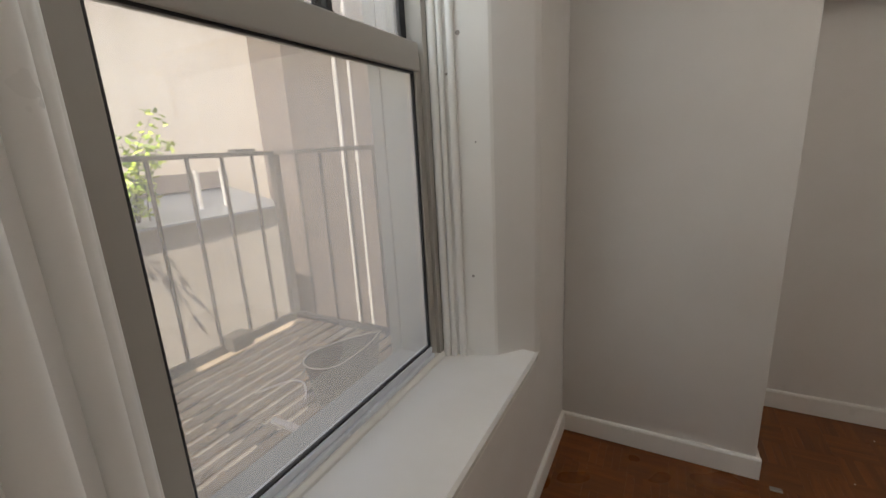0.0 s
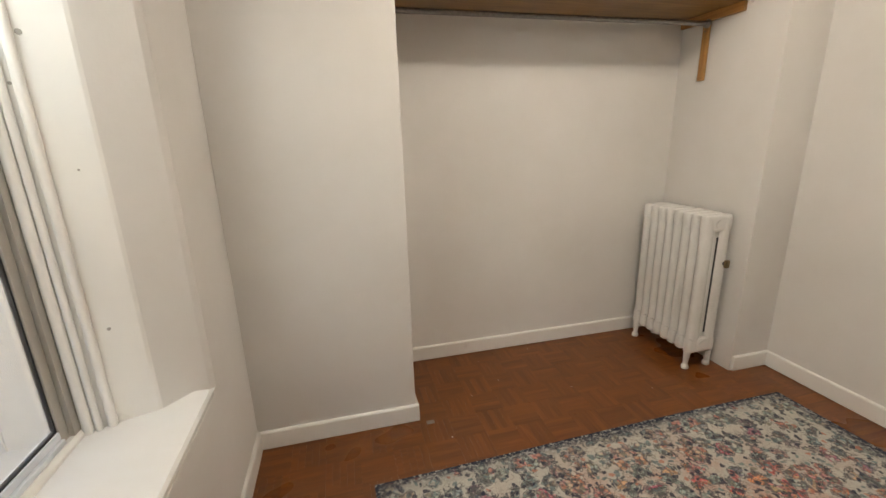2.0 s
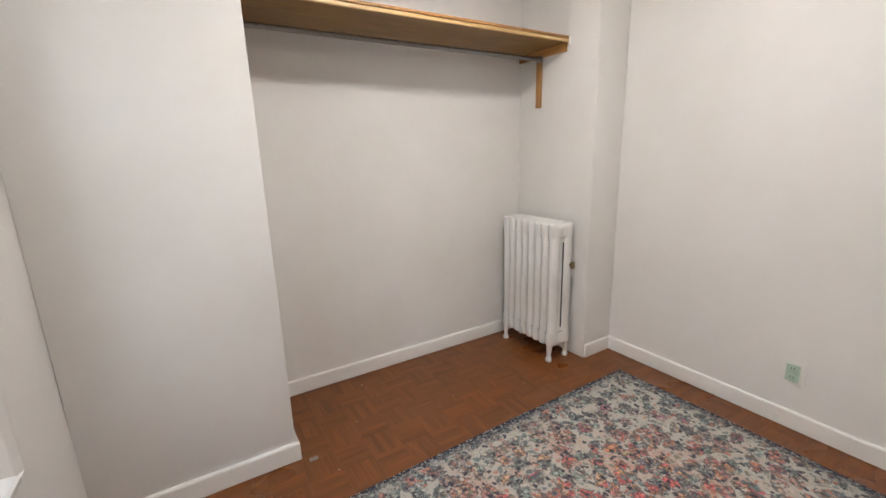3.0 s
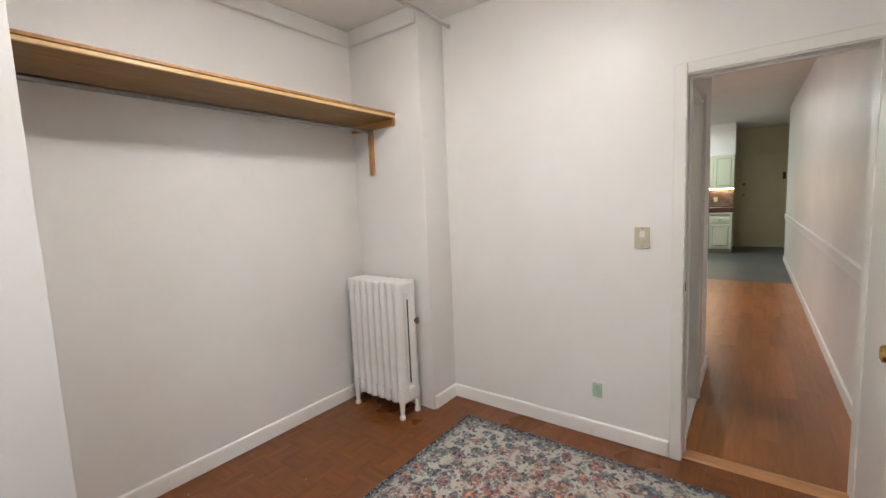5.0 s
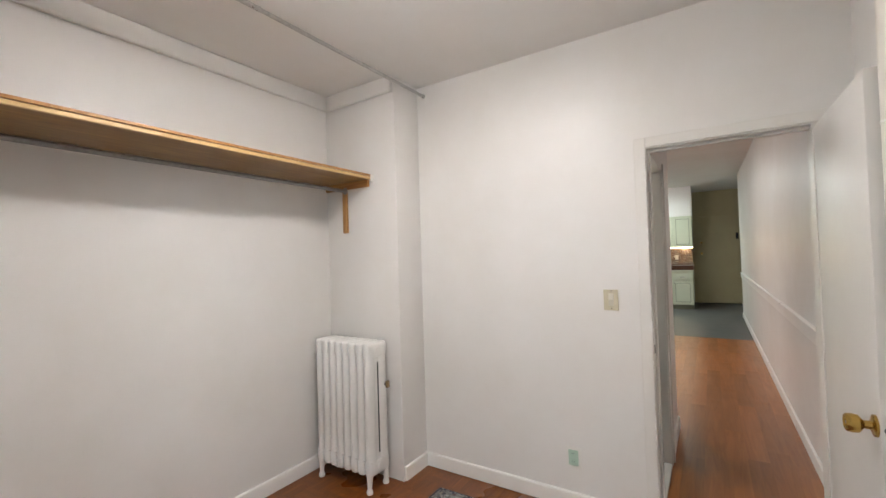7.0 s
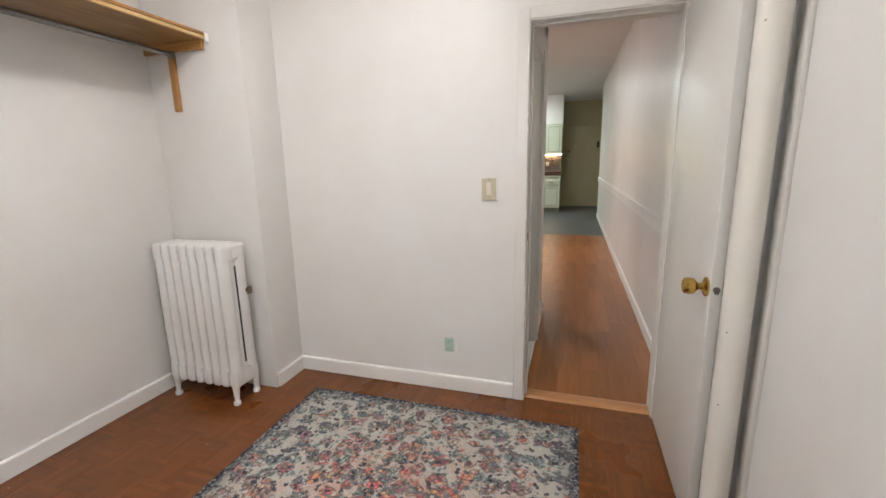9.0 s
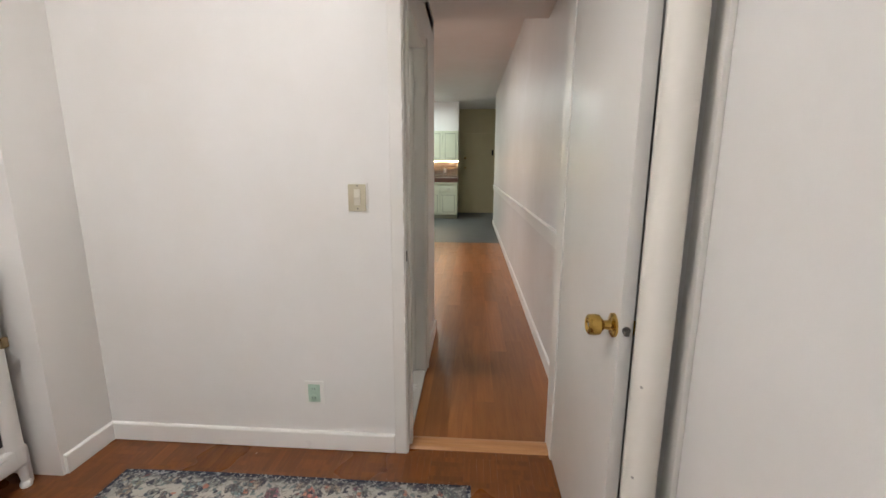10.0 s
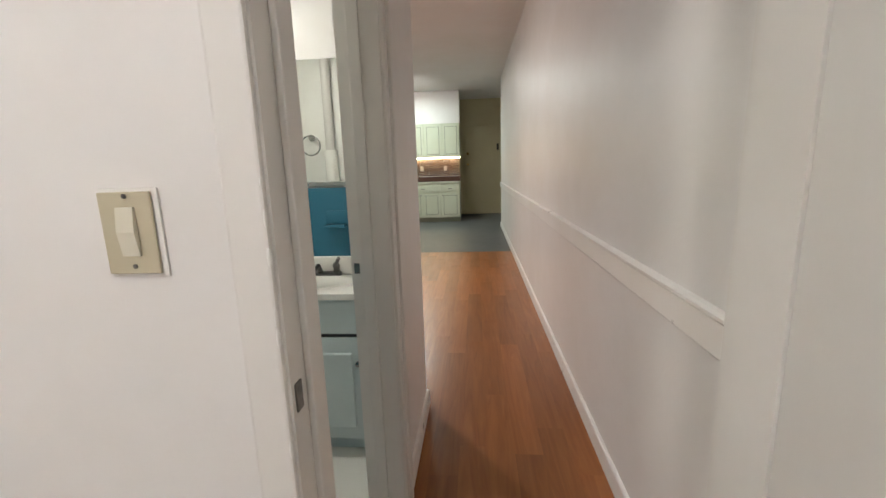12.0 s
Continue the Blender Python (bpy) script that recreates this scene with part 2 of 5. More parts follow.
def rug_material():
    """Printed, distressed floral rug: cream ground, coloured blossoms with dark outlines, a warm
    middle, a navy speckled border."""
    m = mat("floral_rug", (0.6, 0.55, 0.48), 0.95)
    n = Nodes(m)
    v = n.co.outputs["Object"]
    sep = n.add("ShaderNodeSeparateXYZ", Vector=v)
    x, y = n.calc("ABSOLUTE", sep.outputs[0]), n.calc("ABSOLUTE", sep.outputs[1])
    mirrored = n.add("ShaderNodeCombineXYZ", X=x, Y=sep.outputs[1], Z=0.0).outputs[0]

    def warped(scale, amount):
        w = n.add("ShaderNodeVectorMath", i0=n.noise_colour(mirrored, scale, 3.0), i1=(0.5, 0.5, 0.5))
        w.operation = "SUBTRACT"
        s = n.add("ShaderNodeVectorMath", i0=w.outputs[0])
        s.operation = "SCALE"
        s.inputs["Scale"].default_value = amount
        a = n.add("ShaderNodeVectorMath", i0=mirrored, i1=s.outputs[0])
        a.operation = "ADD"
        return a.outputs[0]

    def cells(vec, scale, feature="F1"):
        t = n.nt.nodes.new("ShaderNodeTexVoronoi")
        t.feature, t.voronoi_dimensions = feature, "2D"
        n.put(t, "Vector", vec)
        n.put(t, "Scale", scale)
        return t

    cream = n.mix(n.noise(v, 5.0, 5, 0.6), (0.60, 0.575, 0.51), (0.42, 0.405, 0.36))
    warm = n.ramp(n.calc("SQRT", n.calc("ADD", n.calc("POWER", n.calc("MULTIPLY", x, 0.72), 2.0), n.calc("POWER", sep.outputs[1], 2.0))), [(0.42, 1.0), (0.78, 0.1)])
    cream = n.mix(n.calc("MULTIPLY", warm, n.ramp(n.noise(mirrored, 6.0, 4, 0.6), [(0.42, 0.0), (0.62, 0.75)])), cream, (0.56, 0.30, 0.22))
    wv = warped(9.0, 0.11)
    big = cells(wv, 13.0)
    pick = n.add("ShaderNodeSeparateColor", Color=big.outputs["Color"])
    cool_pal = n.ramp(pick.outputs[0], [(0.0, (0.045, 0.055, 0.085)), (0.12, (0.16, 0.24, 0.25)), (0.34, (0.30, 0.38, 0.34)), (0.55, (0.33, 0.29, 0.22)),
                                        (0.68, (0.10, 0.11, 0.14)), (0.78, (0.24, 0.07, 0.16)), (0.85, (0.52, 0.18, 0.14)), (0.93, (0.18, 0.27, 0.29))], "CONSTANT")
    warm_pal = n.ramp(n.calc("FRACT", n.calc("ADD", n.calc("MULTIPLY", n.noise(mirrored, 5.0, 2), 1.6), n.calc("MULTIPLY", pick.outputs[0], 0.45))), [(0.0, (0.55, 0.09, 0.09)), (0.16, (0.66, 0.24, 0.10)), (0.32, (0.58, 0.20, 0.20)), (0.46, (0.56, 0.40, 0.20)),
                                        (0.58, (0.38, 0.06, 0.13)), (0.70, (0.28, 0.36, 0.32)), (0.86, (0.14, 0.12, 0.16)), (0.92, (0.60, 0.32, 0.16))], "CONSTANT")
    pal = n.mix(warm, cool_pal, warm_pal)
    reach = n.calc("SUBTRACT", n.calc("ADD", big.outputs["Distance"], n.calc("MULTIPLY", n.noise(wv, 34, 2), 0.5)), n.calc("ADD", n.calc("MULTIPLY", pick.outputs[1], 0.20), n.calc("MULTIPLY", warm, 0.09)))
    blossom = n.ramp(reach, [(0.47, 1.0), (0.53, 0.0)])
    petal = cells(warped(26.0, 0.03), 46.0)
    shade = n.ramp(n.add("ShaderNodeSeparateColor", Color=petal.outputs["Color"]).outputs[2], [(0.0, 0.55), (0.5, 0.95), (1.0, 1.5)])
    pal = n.mix(0.9, pal, shade, "MULTIPLY")
    pal = n.mix(n.ramp(petal.outputs["Distance"], [(0.40, 0.0), (0.56, 0.85)]), pal, (0.09, 0.09, 0.10))
    pal = n.mix(n.ramp(petal.outputs["Distance"], [(0.08, 0.7), (0.18, 0.0)]), pal, (0.58, 0.53, 0.45))
    col = n.mix(n.calc("MULTIPLY", blossom, 0.92), cream, pal)
    small = cells(warped(26.0, 0.05), 27.0)
    pick2 = n.add("ShaderNodeSeparateColor", Color=small.outputs["Color"])
    pal2 = n.ramp(pick2.outputs[1], [(0.0, (0.02, 0.025, 0.05)), (0.22, (0.14, 0.19, 0.20)), (0.40, (0.48, 0.20, 0.14)), (0.5, (0.17, 0.24, 0.24)),
                                     (0.60, (0.24, 0.22, 0.17)), (0.68, (0.03, 0.035, 0.06)), (0.82, (0.56, 0.52, 0.45))], "CONSTANT")
    sprig = n.ramp(n.calc("ADD", small.outputs["Distance"], n.calc("MULTIPLY", n.noise(v, 60, 2), 0.3)), [(0.37, 1.0), (0.45, 0.0)])
    col = n.mix(n.calc("MULTIPLY", sprig, 0.9), col, pal2)
    contour = n.noise(wv, 27.0, 3.5, 0.6, 0.4)
    line = n.ramp(contour, [(0.470, 0.0), (0.482, 1.0), (0.518, 1.0), (0.530, 0.0)])
    ink = n.mix(n.noise(v, 8.0, 2), (0.05, 0.065, 0.08), (0.13, 0.105, 0.09))
    col = n.mix(n.calc("MULTIPLY", n.calc("MULTIPLY", line, n.ramp(reach, [(0.56, 1.0), (0.90, 0.15)])), n.ramp(n.noise(v, 26, 3), [(0.38, 0.0), (0.48, 0.95)])), col, ink)
    rim = n.ramp(reach, [(0.50, 0.0), (0.525, 0.8), (0.56, 0.8), (0.59, 0.0)])
    col = n.mix(n.calc("MULTIPLY", rim, n.ramp(n.noise(v, 48, 2), [(0.42, 0.0), (0.5, 1.0)])), col, (0.05, 0.05, 0.075))
    pale = n.noise(wv, 30.0, 1.5, 0.5, 0.5)
    col = n.mix(n.ramp(pale, [(0.48, 0.0), (0.498, 0.6), (0.515, 0.0)]), col, (0.50, 0.46, 0.40))
    edge = n.calc("MINIMUM", n.calc("SUBTRACT", 1.098, x), n.calc("SUBTRACT", 0.777, y))
    border = n.ramp(n.calc("MULTIPLY", edge, 5.0), [(0.0, 1.0), (0.07, 1.0), (0.10, 0.75), (0.19, 0.7), (0.24, 0.25), (0.40, 0.15), (0.46, 0.0)])
    dots = n.noise(v, 75.0, 2, 0.7)
    navy = n.mix(n.ramp(dots, [(0.53, 0.0), (0.60, 1.0)]), (0.018, 0.024, 0.046), (0.34, 0.35, 0.34))
    col = n.mix(border, col, navy)
    wear = n.noise(v, 3.2, 8, 0.75)
    col = n.mix(n.ramp(wear, [(0.58, 0.0), (0.78, 0.4)]), col, cream)
    pile = n.noise(v, 420.0, 2, 0.7)
    n.bump(n.calc("ADD", pile, n.calc("MULTIPLY", contour, 0.6)), 0.6, 0.004)
    col = n.mix(0.35, col, n.ramp(pile, [(0.3, 0.65), (0.7, 1.3)]), "MULTIPLY")
    return n.out(col, 0.95)


def mosaic_material():
    m = mat("mosaic_backsplash", (0.3, 0.2, 0.12), 0.25)
    n = Nodes(m)
    g = n.add("ShaderNodeNewGeometry").outputs["Random Per Island"]
    return n.out(n.ramp(g, [(0.0, (0.10, 0.06, 0.04)), (0.35, (0.20, 0.13, 0.085)), (0.65, (0.30, 0.23, 0.16)), (0.85, (0.14, 0.115, 0.10))], "CONSTANT"), 0.25)


GLASS, MIRROR, RUG, MOSAIC = glass_material(), mirror_material(), rug_material(), mosaic_material()
# Darker beige for the low wall: its shade is put into the colour.
SHADEDLEDGE = masonry("shaded_beige_render", (0.47, 0.43, 0.37), (0.36, 0.32, 0.27), 0.9, 1.6)
# Aluminium coloured blue-white: the sheen of the sky is painted in.
ALUM = painted("sky_sheen_track", (0.72, 0.77, 0.83), 0.25, 0.05, 0.02)
LEAF, DRYLEAF = leaf_material(), dead_leaf_material()
SOFTDOME = glow("dim_opal_glass", (1.0, 0.95, 0.86), 2.9)
GLOWDOME, GLOWSTRIP = glow("lit_opal_glass", (1.0, 0.92, 0.88), 14.7), glow("led_strip", (1.0, 0.80, 0.50), 10.0)


# ---- mesh helpers ----
def box(bm, x0, x1, y0, y1, z0, z1, bevel=0.0, seg=2):
    made = bmesh.ops.create_cube(bm, size=1.0, matrix=Matrix.Translation(((x0 + x1) / 2, (y0 + y1) / 2, (z0 + z1) / 2)) @ Matrix.Diagonal((x1 - x0, y1 - y0, z1 - z0, 1)))
    if bevel:
        edges = list({e for v in made["verts"] for e in v.link_edges})
        bmesh.ops.bevel(bm, geom=edges, offset=bevel, segments=seg, profile=0.6, affect="EDGES", clamp_overlap=True)
    return bm


def boxes(*rows, bevel=0.0):
    bm = bmesh.new()
    for r in rows:
        box(bm, *r, bevel=bevel)
    return bm


def cyl(bm, a, b, r, r2=None, n=20, caps=True):
    a, b = Vector(a), Vector(b)
    turn = (b - a).to_track_quat("Z", "Y").to_matrix().to_4x4()
    m = Matrix.Translation((a + b) / 2) @ turn
    bmesh.ops.create_cone(bm, cap_ends=caps, segments=n, radius1=r, radius2=r if r2 is None else r2, depth=(b - a).length, matrix=m)
    return bm


def lathe(bm, profile, origin, axis, n=24):
    """Turn a profile of (distance along the axis, radius) round an axis."""
    turn = Vector(axis).to_track_quat("Z", "Y").to_matrix()
    rings = []
    for d, r in profile:
        rings.append([bm.verts.new(Vector(origin) + turn @ Vector((r * math.cos(2 * math.pi * i / n), r * math.sin(2 * math.pi * i / n), d))) for i in range(n)])
    for p, q in zip(rings, rings[1:]):
        for i in range(n):
            bm.faces.new((p[i], p[(i + 1) % n], q[(i + 1) % n], q[i]))
    bm.faces.new(list(reversed(rings[0])))
    bm.faces.new(rings[-1])
    return bm


def prism(bm, outline, z0, z1):
    """An upright prism over a plan outline."""
    lo = [bm.verts.new((x, y, z0)) for x, y in outline]
    hi = [bm.verts.new((x, y, z1)) for x, y in outline]
    k = len(outline)
    for i in range(k):
        bm.faces.new((lo[i], lo[(i + 1) % k], hi[(i + 1) % k], hi[i]))
    bm.faces.new(list(reversed(lo)))
    bm.faces.new(hi)
    return bm


def extrude(bm, outline, along, a, b):
    """A section swept straight along an axis: 'x' takes outline as (y, z), 'y' as (x, z)."""
    def at(p, t):
        return (t, p[0], p[1]) if along == "x" else (p[0], t, p[1])
    lo = [bm.verts.new(at(p, a)) for p in outline]
    hi = [bm.verts.new(at(p, b)) for p in outline]
    k = len(outline)
    for i in range(k):
        bm.faces.new((lo[i], lo[(i + 1) % k], hi[(i + 1) % k], hi[i]))
    bm.faces.new(list(reversed(lo)))
    bm.faces.new(hi)
    return bm


def mesh_of(name, bm, material, smooth=False):
    bmesh.ops.recalc_face_normals(bm, faces=bm.faces)
    me = bpy.data.meshes.new(name)
    bm.to_mesh(me)
    bm.free()
    me.materials.append(material)
    if smooth:
        for p in me.polygons:
            p.use_smooth = True
        me.set_sharp_from_angle(angle=radians(40))
    return me


def part(name, bm, material, parent, label="", smooth=False):
    ob = new(name, mesh_of(name, bm, material, smooth))
    ob.parent = parent
    if parent is not None:
        ob.matrix_parent_inverse = Matrix.Translation(parent.location).inverted() if parent.parent is None else Matrix()
    if label:
        ob["label"] = label
    return ob


def thing(name, at, label, category, group=""):
    ob = new(name)
    ob.location = at
    ob.empty_display_size = 0.05
    return tagged(ob, label, category, group)


def solid(name, bm, material, label, category, kind="", group="", smooth=False):
    return tagged(part(name, bm, material, None, "", smooth), label, category, group, kind)


def structure(name, bm, material, label, category, smooth=False):
    return solid(name, bm, material, label, category, "structure", "", smooth)


def sub(name, bm, material, parent, label="", smooth=False):
    """A mesh under a part whose own mesh is in world coordinates."""
    ob = new(name, mesh_of(name, bm, material, smooth))
    ob.parent = parent
    if label:
        ob["label"] = label
    return ob


# ---- the shell: bedroom, hall, bathroom, living room and kitchen ----
XW, XE, XH = 0.008, 2.92, 3.04          # window wall, door wall, its hall side
YS, YN, YA, YB = -0.36, 2.045, 2.62, 1.955  # south wall, west stub, alcove back, east stub
XA, XB = 0.760, 2.65                    # alcove's two sides
H1, H2, H3 = 2.725, 2.93, 3.11          # ceilings of bedroom, hall and kitchen
D0, D1, DH = -0.215, 0.455, 2.03        # bedroom doorway
W0, W1, WZ0, WZ1 = 0.315, 1.60, 0.60, 2.42  # window opening
XO, YL, XK, XF = 4.46, 4.2, 12.5, 14.2  # end of the hall, living room's far side, kitchen fronts, entry wall
YH = 0.47                               # hall's north wall
XR, YR = 11.6, -1.10                    # end of the long south wall, back of the entry recess

structure("wall_south", boxes((-0.45, XR, YS - 0.15, YS, -0.1, 3.25)), WALL, "long smooth off-white painted plaster wall", "wall")
structure("wall_west", boxes((-0.45, XW, YS, W0 - 0.04, -0.1, 2.93), (-0.45, XW, W1 + 0.04, YN + 0.7, -0.1, 2.93),
                             (-0.45, XW, W0 - 0.04, W1 + 0.04, -0.1, WZ0), (-0.45, XW, W0 - 0.04, W1 + 0.04, WZ1 + 0.05, 3.1)),
          WALL, "off-white painted plaster wall round a window", "wall")


def alcove_walls():
    bm = bmesh.new()
    box(bm, XW, XA, YN, YA + 0.13, -0.1, 3.1, 0.006)
    structure("wall_stub_west", bm, WALL, "off-white plaster wall stub beside the alcove", "wall", True)
    bm = bmesh.new()
    box(bm, XB, XH, YB, YA + 0.13, -0.1, 3.1, 0.006)
    structure("wall_stub_east", bm, WALL, "off-white plaster wall stub by the radiator", "wall", True)
    structure("wall_north", boxes((XA, XB, YA, YA + 0.13, -0.1, 2.93)), WALL, "off-white plaster wall at the back of an alcove", "wall")


alcove_walls()
structure("wall_east", boxes((XE, XH, D1 + 0.03, YB, -0.1, 2.93), (XE, XH, YS, D0 - 0.03, -0.1, 2.93), (XE, XH, D0 - 0.03, D1 + 0.03, DH + 0.03, 3.1)),
          WALL, "off-white painted plaster wall with a doorway", "wall")
structure("ceiling_bedroom", boxes((-0.45, XH - 0.06, YS - 0.1, YA + 0.13, H1, H1 + 0.12)), CEIL, "flat matt white bedroom ceiling", "ceiling")
structure("ceiling_hall", extrude(bmesh.new(), [(XH - 0.06, H2), (6.5, H2), (11.5, H3), (XF + 0.15, H3), (XF + 0.15, H3 + 0.15), (XH - 0.06, H3 + 0.15)], "y", YR - 0.15, YL + 0.1), CEIL,
          "slightly uneven off-white hall and kitchen ceiling", "ceiling")
structure("wall_recess_south", boxes((XR - 0.15, XF + 0.15, YR - 0.15, YR, -0.1, 3.25)), WALL, "plain off-white wall of the entry recess", "wall")
structure("wall_recess_west", boxes((XR - 0.15, XR, YR, YS - 0.15, -0.1, 3.25)), WALL, "plain off-white return wall of the entry recess", "wall")
structure("ceiling_hall_low", boxes((XH, XO, YS, YH, 2.415, H2 - 0.002)), CEIL, "dropped off-white ceiling over the short hall", "ceiling")
structure("floor", boxes((-0.02, 2.985, YS - 0.01, YA + 0.01, -0.12, -0.012)), PARQUET_BASE, "dark base below the parquet", "floor")
structure("floor_hall", boxes((2.985, 8.75, YS - 0.01, YL, -0.12, -0.009)), PARQUET_BASE, "dark base below the laminate planks", "floor")
structure("floor_kitchen", boxes((8.75, XF, YS - 0.01, YL, -0.12, 0.002), (XR, XF, YR, YS - 0.01, -0.12, 0.002)), GREYTILE, "mottled grey kitchen tile floor", "floor")
B0, B1, BY, BT = 3.062, 3.715, 0.60, 2.0    # bathroom doorway, hall wall's back, bathroom's far side
structure("wall_hall_north", boxes((B1 + 0.02, XO, YH, BY, -0.1, 2.93), (XH, B1 + 0.02, YH, BY, DH + 0.05, 3.1)),
          WALL, "off-white hall wall beside the bathroom doorway", "wall")
structure("wall_bath_east", boxes((XO - 0.09, XO, BY, BT + 0.1, -0.1, 2.93)), WALL, "off-white wall between bathroom and living room", "wall")
structure("wall_bath_north", boxes((XH, XO - 0.09, BT, BT + 0.1, -0.1, 2.93)), BATHTILE, "white tiled bathroom wall", "wall")
structure("wall_bath_west", boxes((XH, XH + 0.02, BY, BT, 0.0, 2.9)), BATHTILE, "white painted bathroom wall", "wall")
structure("floor_bath", boxes((XH, XO - 0.09, YH + 0.10, BT, -0.12, 0.004)), BATHTILE, "white tiled bathroom floor", "floor")
structure("wall_living_north", boxes((XO, XF + 0.15, YL, YL + 0.12, -0.1, 3.25)), WALL, "plain off-white living room wall", "wall")
structure("wall_living_west", boxes((XO - 0.09, XO, BT + 0.1, YL, -0.1, 2.93)), WALL, "plain off-white living room wall", "wall")
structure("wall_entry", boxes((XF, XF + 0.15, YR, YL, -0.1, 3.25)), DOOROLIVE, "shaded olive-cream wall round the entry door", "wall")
structure("wall_kitchen_back", boxes((13.10, 13.22, 0.62, YL, -0.1, 3.12)), WALL, "pale kitchen wall behind the cabinets", "wall")


def baseboard(name, x0, x1, y0, y1, face, label="white painted baseboard"):
    """A skirting board with a rounded top; face is the side that looks into the room."""
    bm = bmesh.new()
    h, r = 0.095, 0.008
    if face in "ns":
        f, b = (y1, y0) if face == "n" else (y0, y1)
        s = 1 if face == "n" else -1
        extrude(bm, [(b, 0.004), (f, 0.004), (f, h - r), (f - s * r * 0.4, h - r * 0.3), (f - s * r, h), (b, h)], "x", x0, x1)
    else:
        f, b = (x1, x0) if face == "e" else (x0, x1)
        s = 1 if face == "e" else -1
        extrude(bm, [(b, 0.004), (f, 0.004), (f, h - r), (f - s * r * 0.4, h - r * 0.3), (f - s * r, h), (b, h)], "y", y0, y1)
    return structure(name, bm, TRIM, label, "baseboard")


T = 0.016
baseboard("baseboard_stub_west", XW + T, XA + T, YN - T, YN, "s")
baseboard("baseboard_alcove_west", XA, XA + T, YN, YA - T, "e")
baseboard("baseboard_alcove", XA, XB, YA - T, YA, "s")
baseboard("baseboard_stub_east", XB + 0.012, XE - T, YB - T, YB, "s")
baseboard("baseboard_east", XE - T, XE, D1 + 0.065, YB, "w")
baseboard("baseboard_window", XW, XW + T, YS, YN, "e")
baseboard("baseboard_south", XW + T, 2.0, YS, YS + T, "n")
baseboard("baseboard_hall", XH + 0.02, XR, YS, YS + T, "n")
baseboard("baseboard_hall_north", B1 + 0.10, XO + T, YH - T, YH, "s")


def crown():
    """The plaster band that thickens the wall head round the alcove."""
    z = H1 - 0.11
    for name, rows in (("trim_alcove_head", (XA, XB, YA - 0.034, YA, z, H1)), ("trim_alcove_side", (XB - 0.034, XB, YB, YA - 0.034, z, H1)),
                       ("trim_alcove_west", (XA, XA + 0.034, YN, YA - 0.034, z, H1))):
        bm = bmesh.new()
        box(bm, *rows, bevel=0.018, seg=4)
        structure(name, bm, WALL, "soft-edged white plaster band under the ceiling", "trim", True)


crown()
structure("trim_chair_rail", extrude(bmesh.new(), [(YS, 0.862), (YS + 0.014, 0.862), (YS + 0.017, 0.866), (YS + 0.017, 0.945), (YS + 0.028, 0.955), (YS + 0.028, 0.963), (YS + 0.018, 0.968), (YS, 0.968)], "x", XH + 0.03, XR),
          TRIM, "white painted chair rail along the hall wall", "trim")


def doorway():
    """The bedroom door's lining, stops and narrow casing."""
    frame_ = structure("door_1", boxes((XE - 0.004, XH + 0.004, D1, D1 + 0.03, 0, DH + 0.03)), CASING, "white painted doorway lining, chipped at the edge", "door frame")
    part("jamb", boxes((XE - 0.004, XH + 0.004, D0 - 0.03, D0, 0, DH + 0.03)), CASING, frame_)
    part("head", boxes((XE - 0.004, XH + 0.004, D0, D1, DH, DH + 0.03)), CASING, frame_)
    part("door_stop", boxes((XE + 0.045, XE + 0.085, D1 - 0.012, D1, 0, DH - 0.012), bevel=0.003), CASING, frame_)
    part("door_stop", boxes((XE + 0.045, XE + 0.085, D0, D1, DH - 0.012, DH), bevel=0.003), CASING, frame_)
    part("casing", boxes((XE - 0.014, XE, D1 + 0.004, D1 + 0.062, 0, DH + 0.06), bevel=0.005), CASING, frame_)
    part("casing", boxes((XE - 0.014, XE, D0 - 0.12, D1 + 0.004, DH + 0.006, DH + 0.06), bevel=0.005), CASING, frame_)
    part("strike_plate", boxes((XE + 0.006, XE + 0.026, D1 - 0.003, D1, 0.94, 0.985)), DARKSTEEL, frame_, "worn steel strike plate")
    part("casing", boxes((XH, XH + 0.016, D0 - 0.10, D0 - 0.01, 0, DH + 0.08), bevel=0.005), CASING, frame_)


doorway()
structure("trim_threshold", extrude(bmesh.new(), [(2.945, 0), (2.955, 0.010), (2.975, 0.014), (3.015, 0.014), (3.035, 0.008), (3.04, 0)], "y", D0, D1), THRESH, "light oak threshold strip in the doorway", "trim")


